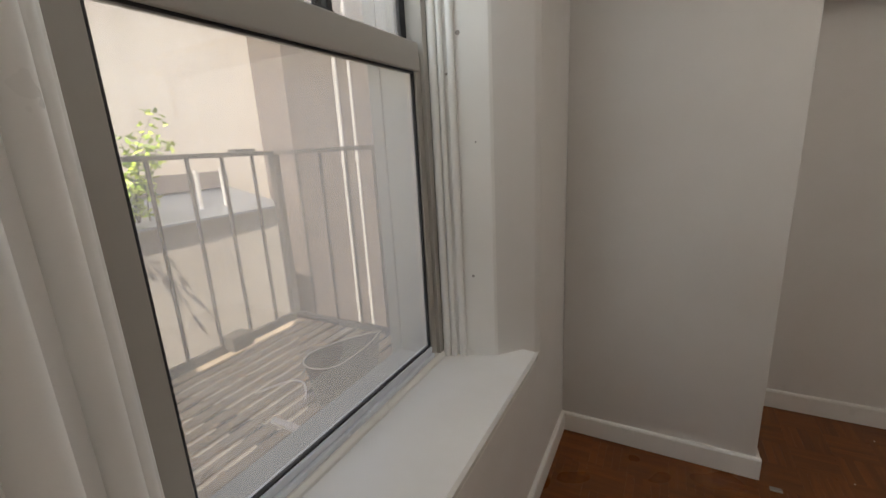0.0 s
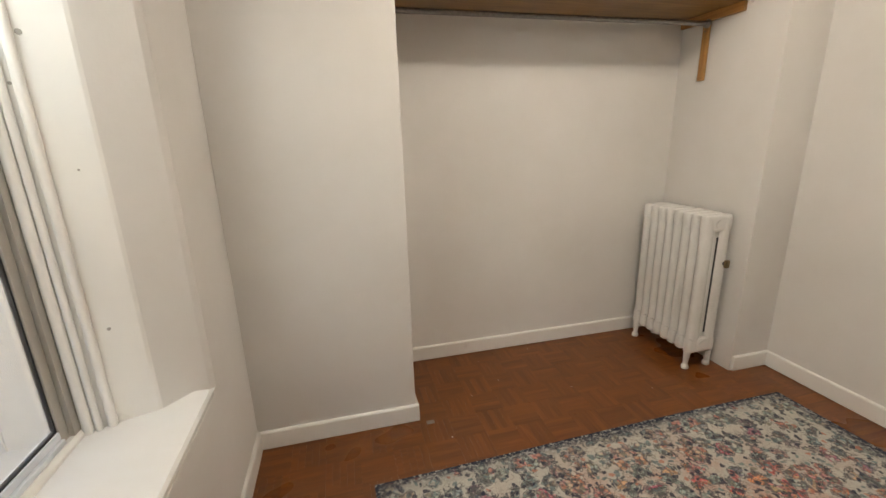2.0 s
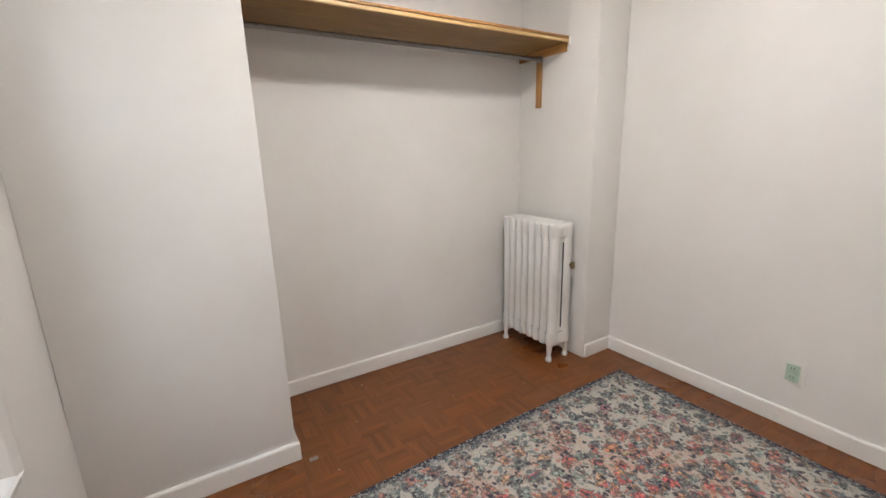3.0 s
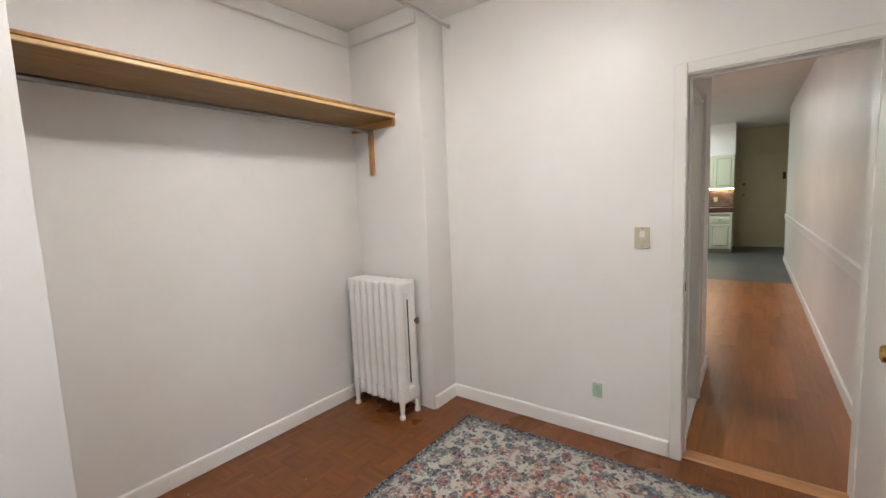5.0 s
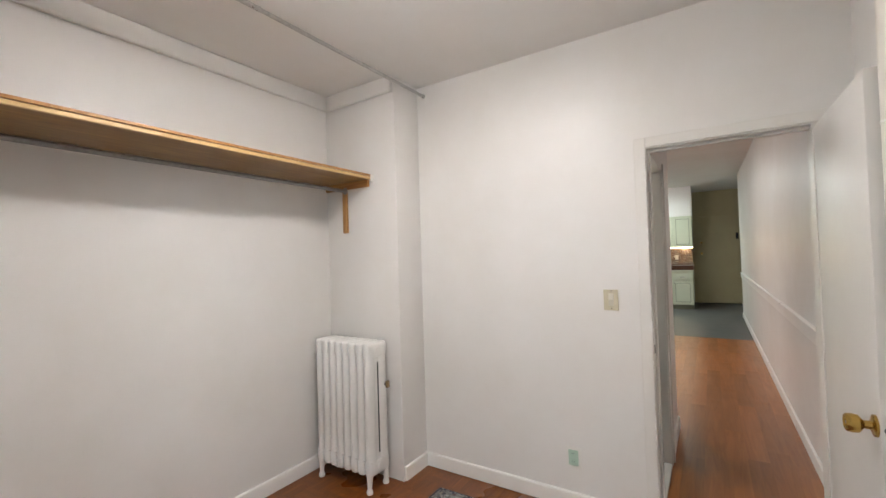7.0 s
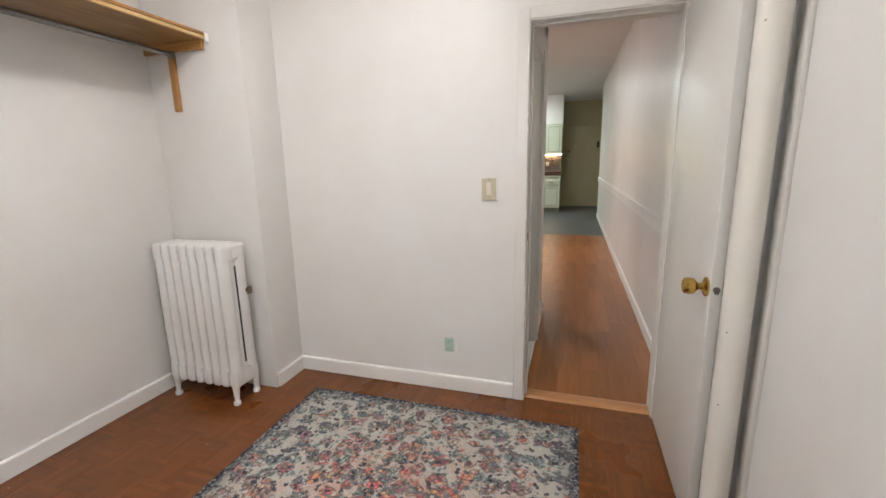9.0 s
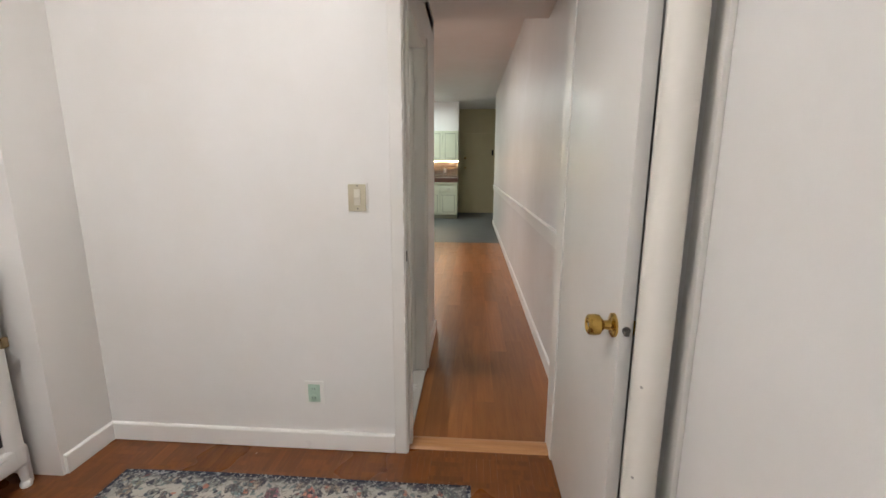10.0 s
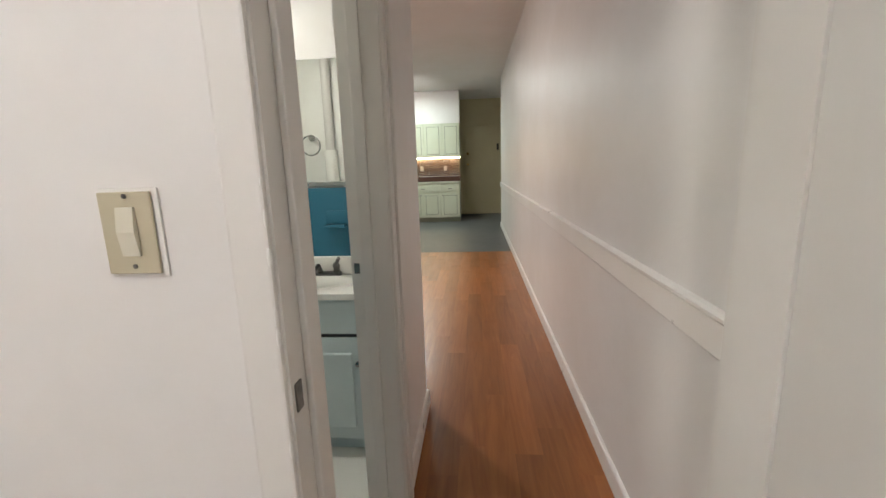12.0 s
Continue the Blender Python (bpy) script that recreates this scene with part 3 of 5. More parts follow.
def bath_doorway():
    f = structure("door_2", boxes((B1, B1 + 0.02, YH - 0.004, BY + 0.004, 0, DH)), CASING, "white painted bathroom doorway lining", "door frame")
    part("jamb", boxes((B0 - 0.02, B0, YH - 0.004, BY + 0.004, 0, DH)), CASING, f)
    part("head", boxes((B0 - 0.02, B1 + 0.02, YH - 0.004, BY + 0.004, DH, DH + 0.02)), CASING, f)
    bm = bmesh.new()
    for a, b, d in ((0.0, 0.055, 0.014), (0.055, 0.085, 0.024)):
        box(bm, B1 + 0.008 + a, B1 + 0.008 + b, YH - d, YH, 0, DH + 0.07, 0.005)
    part("casing", bm, CASING, f)
    part("casing", boxes((B0 - 0.06, B1 + 0.008, YH - 0.014, YH, DH + 0.006, DH + 0.07), bevel=0.005), CASING, f)
    part("door_stop", boxes((B1 - 0.014, B1, BY - 0.075, BY - 0.035, 0, DH), bevel=0.004), CASING, f)
    part("strike_plate", boxes((B1 - 0.003, B1, BY - 0.024, BY - 0.006, 0.955, 0.99)), DARKSTEEL, f, "dark steel strike plate")
    part("saddle", boxes((B0, B1, YH - 0.012, BY + 0.02, 0.0, 0.022), bevel=0.006), MARBLE, f, "pale grey marble saddle")


bath_doorway()


def bedroom_door():
    """The slab stands open at a right angle, close to the south wall."""
    y1, y0, x1, x0 = D0 - 0.004, D0 - 0.040, XE - 0.005, 2.206
    door = thing("bedroom_door", (x1, y1, 0), "flat white painted bedroom door standing wide open", "door")
    bm = bmesh.new()
    box(bm, x0, x1, y0, y1, 0.012, 2.015, 0.003)
    part("door_leaf", bm, DOORPAINT, door, "", True)
    prof = [(0, 0.033), (0.006, 0.033), (0.009, 0.028), (0.011, 0.014), (0.028, 0.012), (0.034, 0.020), (0.040, 0.027), (0.055, 0.029), (0.068, 0.027), (0.072, 0.022), (0.070, 0.016), (0.066, 0.012)]
    for s, y in ((1, y1), (-1, y0)):
        k = part("door_knob", lathe(bmesh.new(), prof, (2.245, y, 0.930), (0, s, 0), 28), BRASS, door, "tarnished round brass knob", True)
        sub("keyhole", cyl(bmesh.new(), (2.245, y + s * 0.064, 0.930), (2.245, y + s * 0.069, 0.930), 0.006), DARKSTEEL, k)
    bm = cyl(bmesh.new(), (x0 - 0.002, (y0 + y1) / 2, 0.930), (x0 + 0.006, (y0 + y1) / 2, 0.930), 0.011)
    box(bm, x0 - 0.010, x0 + 0.004, (y0 + y1) / 2 - 0.006, (y0 + y1) / 2 + 0.006, 0.917, 0.933, 0.002)
    part("latch", bm, DARKSTEEL, door, "round steel latch bolt", True)
    for z in (0.25, 1.78):
        part("hinge", cyl(bmesh.new(), (x1 - 0.004, y1 + 0.002, z - 0.045), (x1 - 0.004, y1 + 0.002, z + 0.045), 0.005, n=12), TRIM, door)


bedroom_door()


def riser_pipe():
    p = thing("riser_pipe", (2.145, -0.280, 0), "thick white painted heating riser pipe in the corner", "pipe")
    bm = bmesh.new()
    cyl(bm, (2.145, -0.280, 0), (2.145, -0.280, H1), 0.042, n=40)
    part("tube", bm, CREAMPAINT, p, "", True)
    part("coupling", cyl(bmesh.new(), (2.145, -0.280, 1.83), (2.145, -0.280, 1.836), 0.0438, n=40), TRIM, p, "", True)
    part("floor_collar", lathe(bmesh.new(), [(0, 0.07), (0.006, 0.07), (0.012, 0.05)], (2.145, -0.280, 0), (0, 0, 1), 32), TRIM, p, "", True)
    for z in (0.57, 0.82, 1.72):
        part("paint_chip", lathe(bmesh.new(), [(0, 0.004), (0.0015, 0.003)], (2.145 - 0.0292, -0.280 + 0.0292, z), (-0.7, 0.7, 0), 10), FRAME, p, "small bare chip in the paint")


riser_pipe()
# Two-step strip beside the pipe, slightly greyer than the wall.
GREIGE = painted("greige_strip", (0.70, 0.675, 0.635), 0.45, 0.10, 0.10, 40)
bm_strip = bmesh.new()
for k, (a, b, d) in enumerate(((2.106, 2.150, 0.016), (2.150, 2.172, 0.010))):
    box(bm_strip, a, b, YS, YS + d, 0.0, H1 - 0.001, 0.004)
structure("trim_corner_strip", bm_strip, GREIGE, "grey-beige strip on the wall beside the riser pipe", "trim", True)


# ---- window ----
def window():
    w = structure("window_1", boxes((-0.335, -0.27, 0.503, 0.528, 0.655, WZ1)), FRAME, "grey metal double-hung window, shut", "window")
    part("window_frame", boxes((-0.335, -0.27, 1.395, 1.43, 0.655, WZ1)), FRAME, w)
    part("window_frame", boxes((-0.335, -0.27, 0.52, 1.43, WZ1, WZ1 + 0.03)), FRAME, w)
    bm = bmesh.new()
    extrude(bm, [(-0.335, 0.62), (-0.262, 0.62), (-0.262, 0.645), (-0.270, 0.655), (-0.335, 0.655)], "y", 0.52, 1.43)
    part("window_frame", bm, TRIM, w, "whitened bottom rail")
    sash = part("lower_sash", boxes((-0.312, -0.282, 0.528, 0.570, 0.655, 1.60), bevel=0.003), FRAME, w)
    sub("stile", boxes((-0.312, -0.282, 1.365, 1.395, 0.655, 1.60), bevel=0.003), FRAME, sash)
    sub("rail", boxes((-0.312, -0.282, 0.570, 1.365, 0.672, 0.692), bevel=0.003), ALUM, sash, "bottom rail with sky sheen put into its colour")
    sub("track", boxes((-0.312, -0.274, 0.570, 1.365, 0.6555, 0.671), bevel=0.003), ALUM, sash, "aluminium track with sky sheen put into its colour")
    sub("rail", boxes((-0.318, -0.276, 0.545, 1.38, 1.555, 1.632), bevel=0.004), FRAME, sash)
    sub("gasket", boxes((-0.298, -0.288, 0.570, 1.365, 0.692, 0.698), (-0.298, -0.288, 1.359, 1.365, 0.698, 1.549), (-0.298, -0.288, 0.570, 0.576, 0.698, 1.549), (-0.298, -0.288, 0.570, 1.365, 1.549, 1.555)), GASKET, sash)
    pane = sub("pane", boxes((-0.299, -0.295, 0.572, 1.361, 0.696, 1.551)), GLASS, sash, "clear pane with a film of dust")
    pane.visible_shadow = False
    up = part("upper_sash", boxes((-0.345, -0.322, 0.555, 0.585, 1.56, WZ1), bevel=0.003), FRAME, w)
    sub("stile", boxes((-0.345, -0.322, 1.365, 1.395, 1.56, WZ1), bevel=0.003), GASKET, up)
    sub("rail", boxes((-0.345, -0.322, 0.585, 1.365, WZ1 - 0.03, WZ1), bevel=0.003), FRAME, up)
    sub("rail", boxes((-0.345, -0.322, 0.585, 1.365, 1.56, 1.60), bevel=0.003), FRAME, up)
    pane = sub("pane", boxes((-0.335, -0.331, 0.585, 1.365, 1.60, WZ1 - 0.03)), GLASS, up)
    pane.visible_shadow = False
    for x, z, r in ((-0.19, 1.66, 0.007), (-0.225, 1.55, 0.004), (-0.21, 1.10, 0.004), (-0.17, 0.92, 0.005), (-0.15, 1.35, 0.003)):
        y = 1.43 + (x + 0.27) * 0.40
        part("paint_chip", lathe(bmesh.new(), [(0, r), (0.0015, r * 0.7)], (x, y - 0.0008, z), (0.37, -0.93, 0.0), 9), FRAME, w, "bare fleck in the paint")
    lock = boxes((-0.312, -0.286, 0.985, 1.045, 1.632, 1.640), (-0.306, -0.292, 1.0, 1.015, 1.640, 1.656), (-0.309, -0.289, 1.028, 1.046, 1.640, 1.664), bevel=0.002)
    part("sash_lock", lock, GASKET, w, "black cam lock")
    bm = bmesh.new()
    extrude(bm, [(-0.27, 0.595), (0.012, 0.595), (0.018, 0.604), (0.018, 0.618), (0.010, 0.626), (-0.27, 0.636)], "y", 0.31, 1.578)
    part("window_sill", bm, SILLPAINT, w, "glossy white painted inner sill")
    part("outer_reveal", boxes((-0.452, -0.337, 1.432, 1.54, 0.616, WZ1 + 0.03)), OUTERTRIM, w, "grey outer jamb, shade put into its colour")
    part("outer_reveal", boxes((-0.452, -0.337, 0.41, 0.518, 0.616, WZ1 + 0.03)), OUTERTRIM, w, "grey outer jamb, shade put into its colour")
    part("outer_sill", boxes((-0.47, -0.337, 0.36, 1.59, 0.602, 0.615)), OUTERTRIM, w, "grey outer sill, shade put into its colour")
    part("apron", boxes((XW, XW + 0.006, 0.37, 1.58, 0.53, 0.595), bevel=0.004), WALL, w)
    part("reveal", prism(bmesh.new(), [(-0.27, 1.43), (-0.108, 1.495), (-0.10, 1.502), (-0.10, 1.54), (-0.335, 1.54), (-0.335, 1.43)], 0.60, WZ1 + 0.03), TRIM, w, "splayed white jamb with chipped gloss paint")
    part("reveal", prism(bmesh.new(), [(-0.27, 0.502), (-0.335, 0.502), (-0.335, 0.39), (-0.10, 0.39), (-0.10, 0.430), (-0.108, 0.437)], 0.60, WZ1 + 0.03), TRIM, w)
    for s, c in ((1, 0.975), (-1, 0.957)):
        ring = [(-0.10, c + s * 0.527), (-0.06, c + s * 0.575), (-0.02, c + s * 0.622), (-0.004, c + s * 0.640), (XW - 0.0005, c + s * 0.664), (-0.10, c + s * 0.664)]
        part("splayed_plaster", prism(bmesh.new(), ring if s > 0 else ring[::-1], 0.60, WZ1 + 0.03), WALL, w)
    part("reveal", boxes((-0.45, XW, W0 - 0.04, W1 + 0.04, WZ1 + 0.031, WZ1 + 0.05)), TRIM, w)
    for y, s in ((1.43, 1), (0.502, -1)):
        for k, (dx, dy, r) in enumerate(((0.0, -0.002, 0.013), (0.022, 0.006, 0.009), (0.050, 0.020, 0.012))):
            part("bead", cyl(bmesh.new(), (-0.258 + dx, y + s * dy, 0.63), (-0.258 + dx, y + s * dy, WZ1), r, n=14), TRIM, w, "", True)

    for x, y, q in ((-0.085, 0.417, 0.018), (-0.028, 0.352, 0.022)):
        part("bead", cyl(bmesh.new(), (x, y, 0.63), (x, y, WZ1), q, n=24), TRIM, w, "", True)


window()


# ---- bedroom things ----
def shelf():
    z = 2.05
    s = thing("closet_shelf", (XA, YA, z), "long unfinished pine closet shelf on cleats in the alcove", "shelf")
    part("board", boxes((XA + 0.003, XB - 0.003, 2.183, YA - 0.003, z, z + 0.02), bevel=0.002), PINE, s)
    part("front_edge", boxes((XA + 0.003, XB - 0.003, 2.165, 2.182, z - 0.003, z + 0.014), bevel=0.003), PINE_EDGE, s, "pale pine edge strip")
    part("back_lip", boxes((XA + 0.003, XB - 0.003, 2.172, 2.188, z + 0.0205, z + 0.034), bevel=0.002), PINE_Y, s)
    for x0, x1 in ((XB - 0.022, XB - 0.001), (XA + 0.001, XA + 0.022)):
        part("cleat", boxes((x0, x1, 2.192, YA - 0.003, z - 0.050, z - 0.001), bevel=0.003), PINE_Y, s)
        part("bracket_leg", boxes((x0, x1, 2.405, 2.445, z - 0.368, z - 0.051), bevel=0.005), PINE_Z, s)
        part("screw", cyl(bmesh.new(), (x0 - 0.001 if x0 > 1 else x1, 2.425, z - 0.10), (x0 + 0.004 if x0 > 1 else x1 + 0.001, 2.425, z - 0.10), 0.005, n=10), DARKSTEEL, s)
    part("paint_smear", boxes((XB - 0.024, XB - 0.0005, 2.158, 2.164, z - 0.02, z + 0.028), bevel=0.002), TRIM, s, "dab of white wall paint")
    r = thing("closet_rod", (XA, 2.41, z - 0.05), "thin grey steel clothes rod under the shelf", "rod")
    part("tube", cyl(bmesh.new(), (XA + 0.022, 2.41, z - 0.062), (XB - 0.022, 2.41, z - 0.062), 0.0135, n=18), RODSTEEL, r, "", True)
    for x, d in ((XA + 0.0225, 1), (XB - 0.0225, -1)):
        part("socket", lathe(bmesh.new(), [(0, 0.024), (0.006, 0.024), (0.016, 0.018)], (x, 2.41, z - 0.062), (d, 0, 0), 18), RODSTEEL, r, "", True)


shelf()


def tension_rod():
    y, z = 1.895, 2.655
    r = thing("curtain_rod", (XW, y, z), "bare grey metal tension rod below the ceiling", "curtain rod")
    part("tube", cyl(bmesh.new(), (XW + 0.01, y, z), (1.62, y, z), 0.0125, n=18), STEEL, r, "", True)
    part("inner_tube", cyl(bmesh.new(), (1.62, y, z), (XE - 0.012, y, z), 0.0105, n=18), STEEL, r, "", True)
    for x, d in ((XW, 1), (XE, -1)):
        part("end_cap", lathe(bmesh.new(), [(0, 0.015), (0.014, 0.015), (0.018, 0.011)], (x, y, z), (d, 0, 0), 18), STEEL, r, "", True)


tension_rod()


def radiator():
    """Cast iron sections in a row along the alcove's side, each of two slim columns."""
    x0, x1, top, low = 2.412, 2.600, 0.946, 0.105
    ya, n, pitch = 2.056, 8, 0.0635
    rad = thing("radiator", ((x0 + x1) / 2, ya, 0), "white enamelled cast iron radiator with eight slim sections", "radiator")

    def section(feet):
        bm = bmesh.new()
        cw = 0.080
        for cx in (x0 + cw / 2, x1 - cw / 2):
            made = bmesh.ops.create_cone(bm, cap_ends=True, segments=20, radius1=0.5, radius2=0.5, depth=1.0,
                                         matrix=Matrix.Translation((cx, 0, (low + top) / 2)) @ Matrix.Diagonal((cw, 0.056, top - low - 0.06, 1)))
        box(bm, x0 + 0.03, x1 - 0.03, -0.013, 0.013, low + 0.04, top - 0.04)
        for z0, z1, k in ((top - 0.10, top, 0.024), (low, low + 0.10, 0.020)):
            box(bm, x0 + 0.001, x1 - 0.001, -0.0265, 0.0265, z0, z1, k, 4)
        for z in (top - 0.055, low + 0.05):
            cyl(bm, ((x0 + x1) / 2, -pitch / 2, z), ((x0 + x1) / 2, pitch / 2, z), 0.026, n=16)
        if feet:
            for cx, d in ((x0 + 0.022, -1), (x1 - 0.022, 1)):
                cyl(bm, (cx + d * 0.006, 0, 0.028), (cx, 0, low + 0.03), 0.013, 0.023, 14)
                lathe(bm, [(0, 0.019), (0.012, 0.022), (0.024, 0.018), (0.032, 0.012)], (cx + d * 0.006, 0, 0), (0, 0, 1), 14)
        return mesh_of("section", bm, RADPAINT, True)

    plain, footed = section(False), section(True)
    for i in range(n):
        ob = new("section", footed if i in (0, n - 1) else plain)
        ob.parent = rad
        ob.matrix_parent_inverse = Matrix.Translation(rad.location).inverted()
        ob.location = (0, ya + i * pitch, 0)
    cx = (x0 + x1) / 2 + 0.008
    # Thin black strip on the web, painting in the shade between the columns.
    part("groove_shade", boxes((cx - 0.005, cx + 0.005, ya - 0.0165, ya - 0.0135, low + 0.13, top - 0.13)), SLOT, rad, "dark strip as the shade between the columns")
    v = part("air_valve", cyl(bmesh.new(), (x1 - 0.030, ya - 0.022, 0.66), (x1 - 0.030, ya - 0.042, 0.66), 0.010, n=14), DARKSTEEL, rad, "small tarnished air valve", True)
    sub("valve_cap", boxes((x1 - 0.044, x1 - 0.018, ya - 0.058, ya - 0.040, 0.640, 0.684), bevel=0.005), VALVEBRASS, v).matrix_parent_inverse = Matrix()
    part("supply_pipe", cyl(bmesh.new(), (x1 + 0.012, ya + 0.02, 0.0), (x1 + 0.012, ya + 0.02, 0.17), 0.016, n=16), RADPAINT, rad, "", True)


radiator()


def switch():
    y0, y1, z0, z1 = 0.619, 0.702, 1.160, 1.279
    s = thing("light_switch", (XE, (y0 + y1) / 2, z0), "almond rocker light switch on a white plate", "light switch")
    part("back_plate", boxes((XE - 0.004, XE, y0 - 0.004, y1, z0 - 0.003, z1 + 0.003), bevel=0.0015), WHITEPLASTIC, s, "white gasket plate")
    part("cover_plate", boxes((XE - 0.009, XE - 0.0042, y0 + 0.004, y1 - 0.002, z0 + 0.002, z1 - 0.002), bevel=0.002), ALMOND, s)
    bm = bmesh.new()
    extrude(bm, [(XE - 0.0092, 1.188), (XE - 0.012, 1.188), (XE - 0.017, 1.222), (XE - 0.0125, 1.256), (XE - 0.0092, 1.256)], "y", 0.647, 0.673)
    part("rocker", bm, ALMOND_LIGHT, s, "paler rocker")
    for z in (1.173, 1.271):
        part("screw", cyl(bmesh.new(), (XE - 0.0092, 0.659, z), (XE - 0.0105, 0.659, z), 0.0035, n=10), DARKSTEEL, s)


def outlet():
    y0, y1, z0, z1 = 0.857, 0.947, 0.236, 0.354
    s = thing("wall_outlet", (XE, (y0 + y1) / 2, z0), "pale green power outlet with white surround, low on the wall", "outlet")
    part("back_plate", boxes((XE - 0.004, XE, y0, y1, z0, z1), bevel=0.0015), WHITEPLASTIC, s, "white surround")
    part("cover_plate", boxes((XE - 0.009, XE - 0.0042, y0 + 0.017, y1 - 0.017, z0 + 0.015, z1 - 0.015), bevel=0.002), GREENPLASTIC, s)
    for z in (0.272, 0.318):
        r = part("receptacle", lathe(bmesh.new(), [(0, 0.017), (0.002, 0.017), (0.003, 0.015)], (XE - 0.0092, 0.902, z), (-1, 0, 0), 20), GREENPLASTIC, s, "", True)
        for dy in (-0.006, 0.006):
            sub("slot", boxes((XE - 0.0128, XE - 0.0122, 0.902 + dy - 0.0012, 0.902 + dy + 0.0012, z - 0.002, z + 0.008)), SLOT, r)


switch()
outlet()


def rug():
    """A thin rug with slightly wavy edges and a bound hem."""
    cx, cy, hx, hy = 1.618, 0.920, 1.098, 0.777
    bm = bmesh.new()
    nx, ny = 60, 44
    grid = []
    for i in range(nx + 1):
        row = []
        for j in range(ny + 1):
            u, v = -1 + 2 * i / nx, -1 + 2 * j / ny
            x, y = hx * u, hy * v
            x += 0.006 * math.sin(3.1 * y + 0.5) * abs(u)
            y += 0.006 * math.sin(2.3 * x + 1.0) * abs(v)
            z = 0.008 + 0.0015 * noise.noise((x * 5, y * 5, 0))
            if max(abs(u), abs(v)) == 1:
                z = 0.005
            row.append(bm.verts.new((x, y, z)))
        grid.append(row)
    for i in range(nx):
        for j in range(ny):
            bm.faces.new((grid[i][j], grid[i + 1][j], grid[i + 1][j + 1], grid[i][j + 1]))
    low = bmesh.ops.extrude_face_region(bm, geom=list(bm.faces))
    for g in low["geom"]:
        if isinstance(g, bmesh.types.BMVert):
            g.co.z = 0.0005
    ob = new("rug", mesh_of("rug", bm, RUG, True))
    ob.location = (cx, cy, 0)
    ob.rotation_euler = (0, 0, radians(0.7))
    tagged(ob, "worn cream floral rug with navy border and pink, orange, teal blossoms", "rug")


rug()


def wear():
    """Lumps of old paint on the door casing, specks of paint on the floor, a loose bit of plaster."""
    rnd = random.Random(21)
    bm = bmesh.new()
    for _ in range(16):
        z = rnd.uniform(0.3, 1.9)
        r = rnd.uniform(0.003, 0.007)
        bmesh.ops.create_icosphere(bm, subdivisions=2, radius=1.0, matrix=Matrix.Translation((XE - 0.012, D1 + 0.006, z)) @ Matrix.Diagonal((r, r * 0.8, r * rnd.uniform(2, 5), 1)))
    lumps = part("paint_lumps", bm, TRIM, bpy.data.objects["door_1"], "lumps of old paint", True)
    bm = bmesh.new()
    for _ in range(8):
        x, y, r = rnd.uniform(0.85, 2.85), rnd.uniform(1.80, 2.55), rnd.uniform(0.0015, 0.0035)
        if x > 2.6:
            y = rnd.uniform(0.3, 1.9)
            x = rnd.uniform(2.77, 2.89)
        lathe(bm, [(0, r), (0.0008, r * 0.8), (0.0012, r * 0.3)], (x, y, 0.0004), (0, 0, 1), 8)
    solid("paint_specks", bm, TRIM, "small white paint specks dried on the parquet", "paint specks", "stuff")
    c = thing("plaster_bit", (0.83, 1.99, 0), "loose grey bit of plaster on the floor by the wall", "debris")
    bm = bmesh.new()
    box(bm, 0.805, 0.845, 1.99, 2.012, 0.0005, 0.007, 0.003)
    part("flake", bm, CONCRETE, c)


wear()


def dome_light(name, at, label, shade=None):
    d = thing(name, at, label, "ceiling light")
    x, y, z = at
    part("rim", lathe(bmesh.new(), [(0, 0.13), (0.018, 0.135), (0.025, 0.12)], (x, y, z), (0, 0, -1), 32), WHITEPLASTIC, d, "", True)
    part("shade", lathe(bmesh.new(), [(0.02, 0.118), (0.05, 0.11), (0.075, 0.085), (0.09, 0.045), (0.095, 0.005)], (x, y, z), (0, 0, -1), 32), shade or GLOWDOME, d, "lit opal glass dome", True)


dome_light("ceiling_light", (1.58, 1.16, H1), "round opal glass ceiling light, switched on")


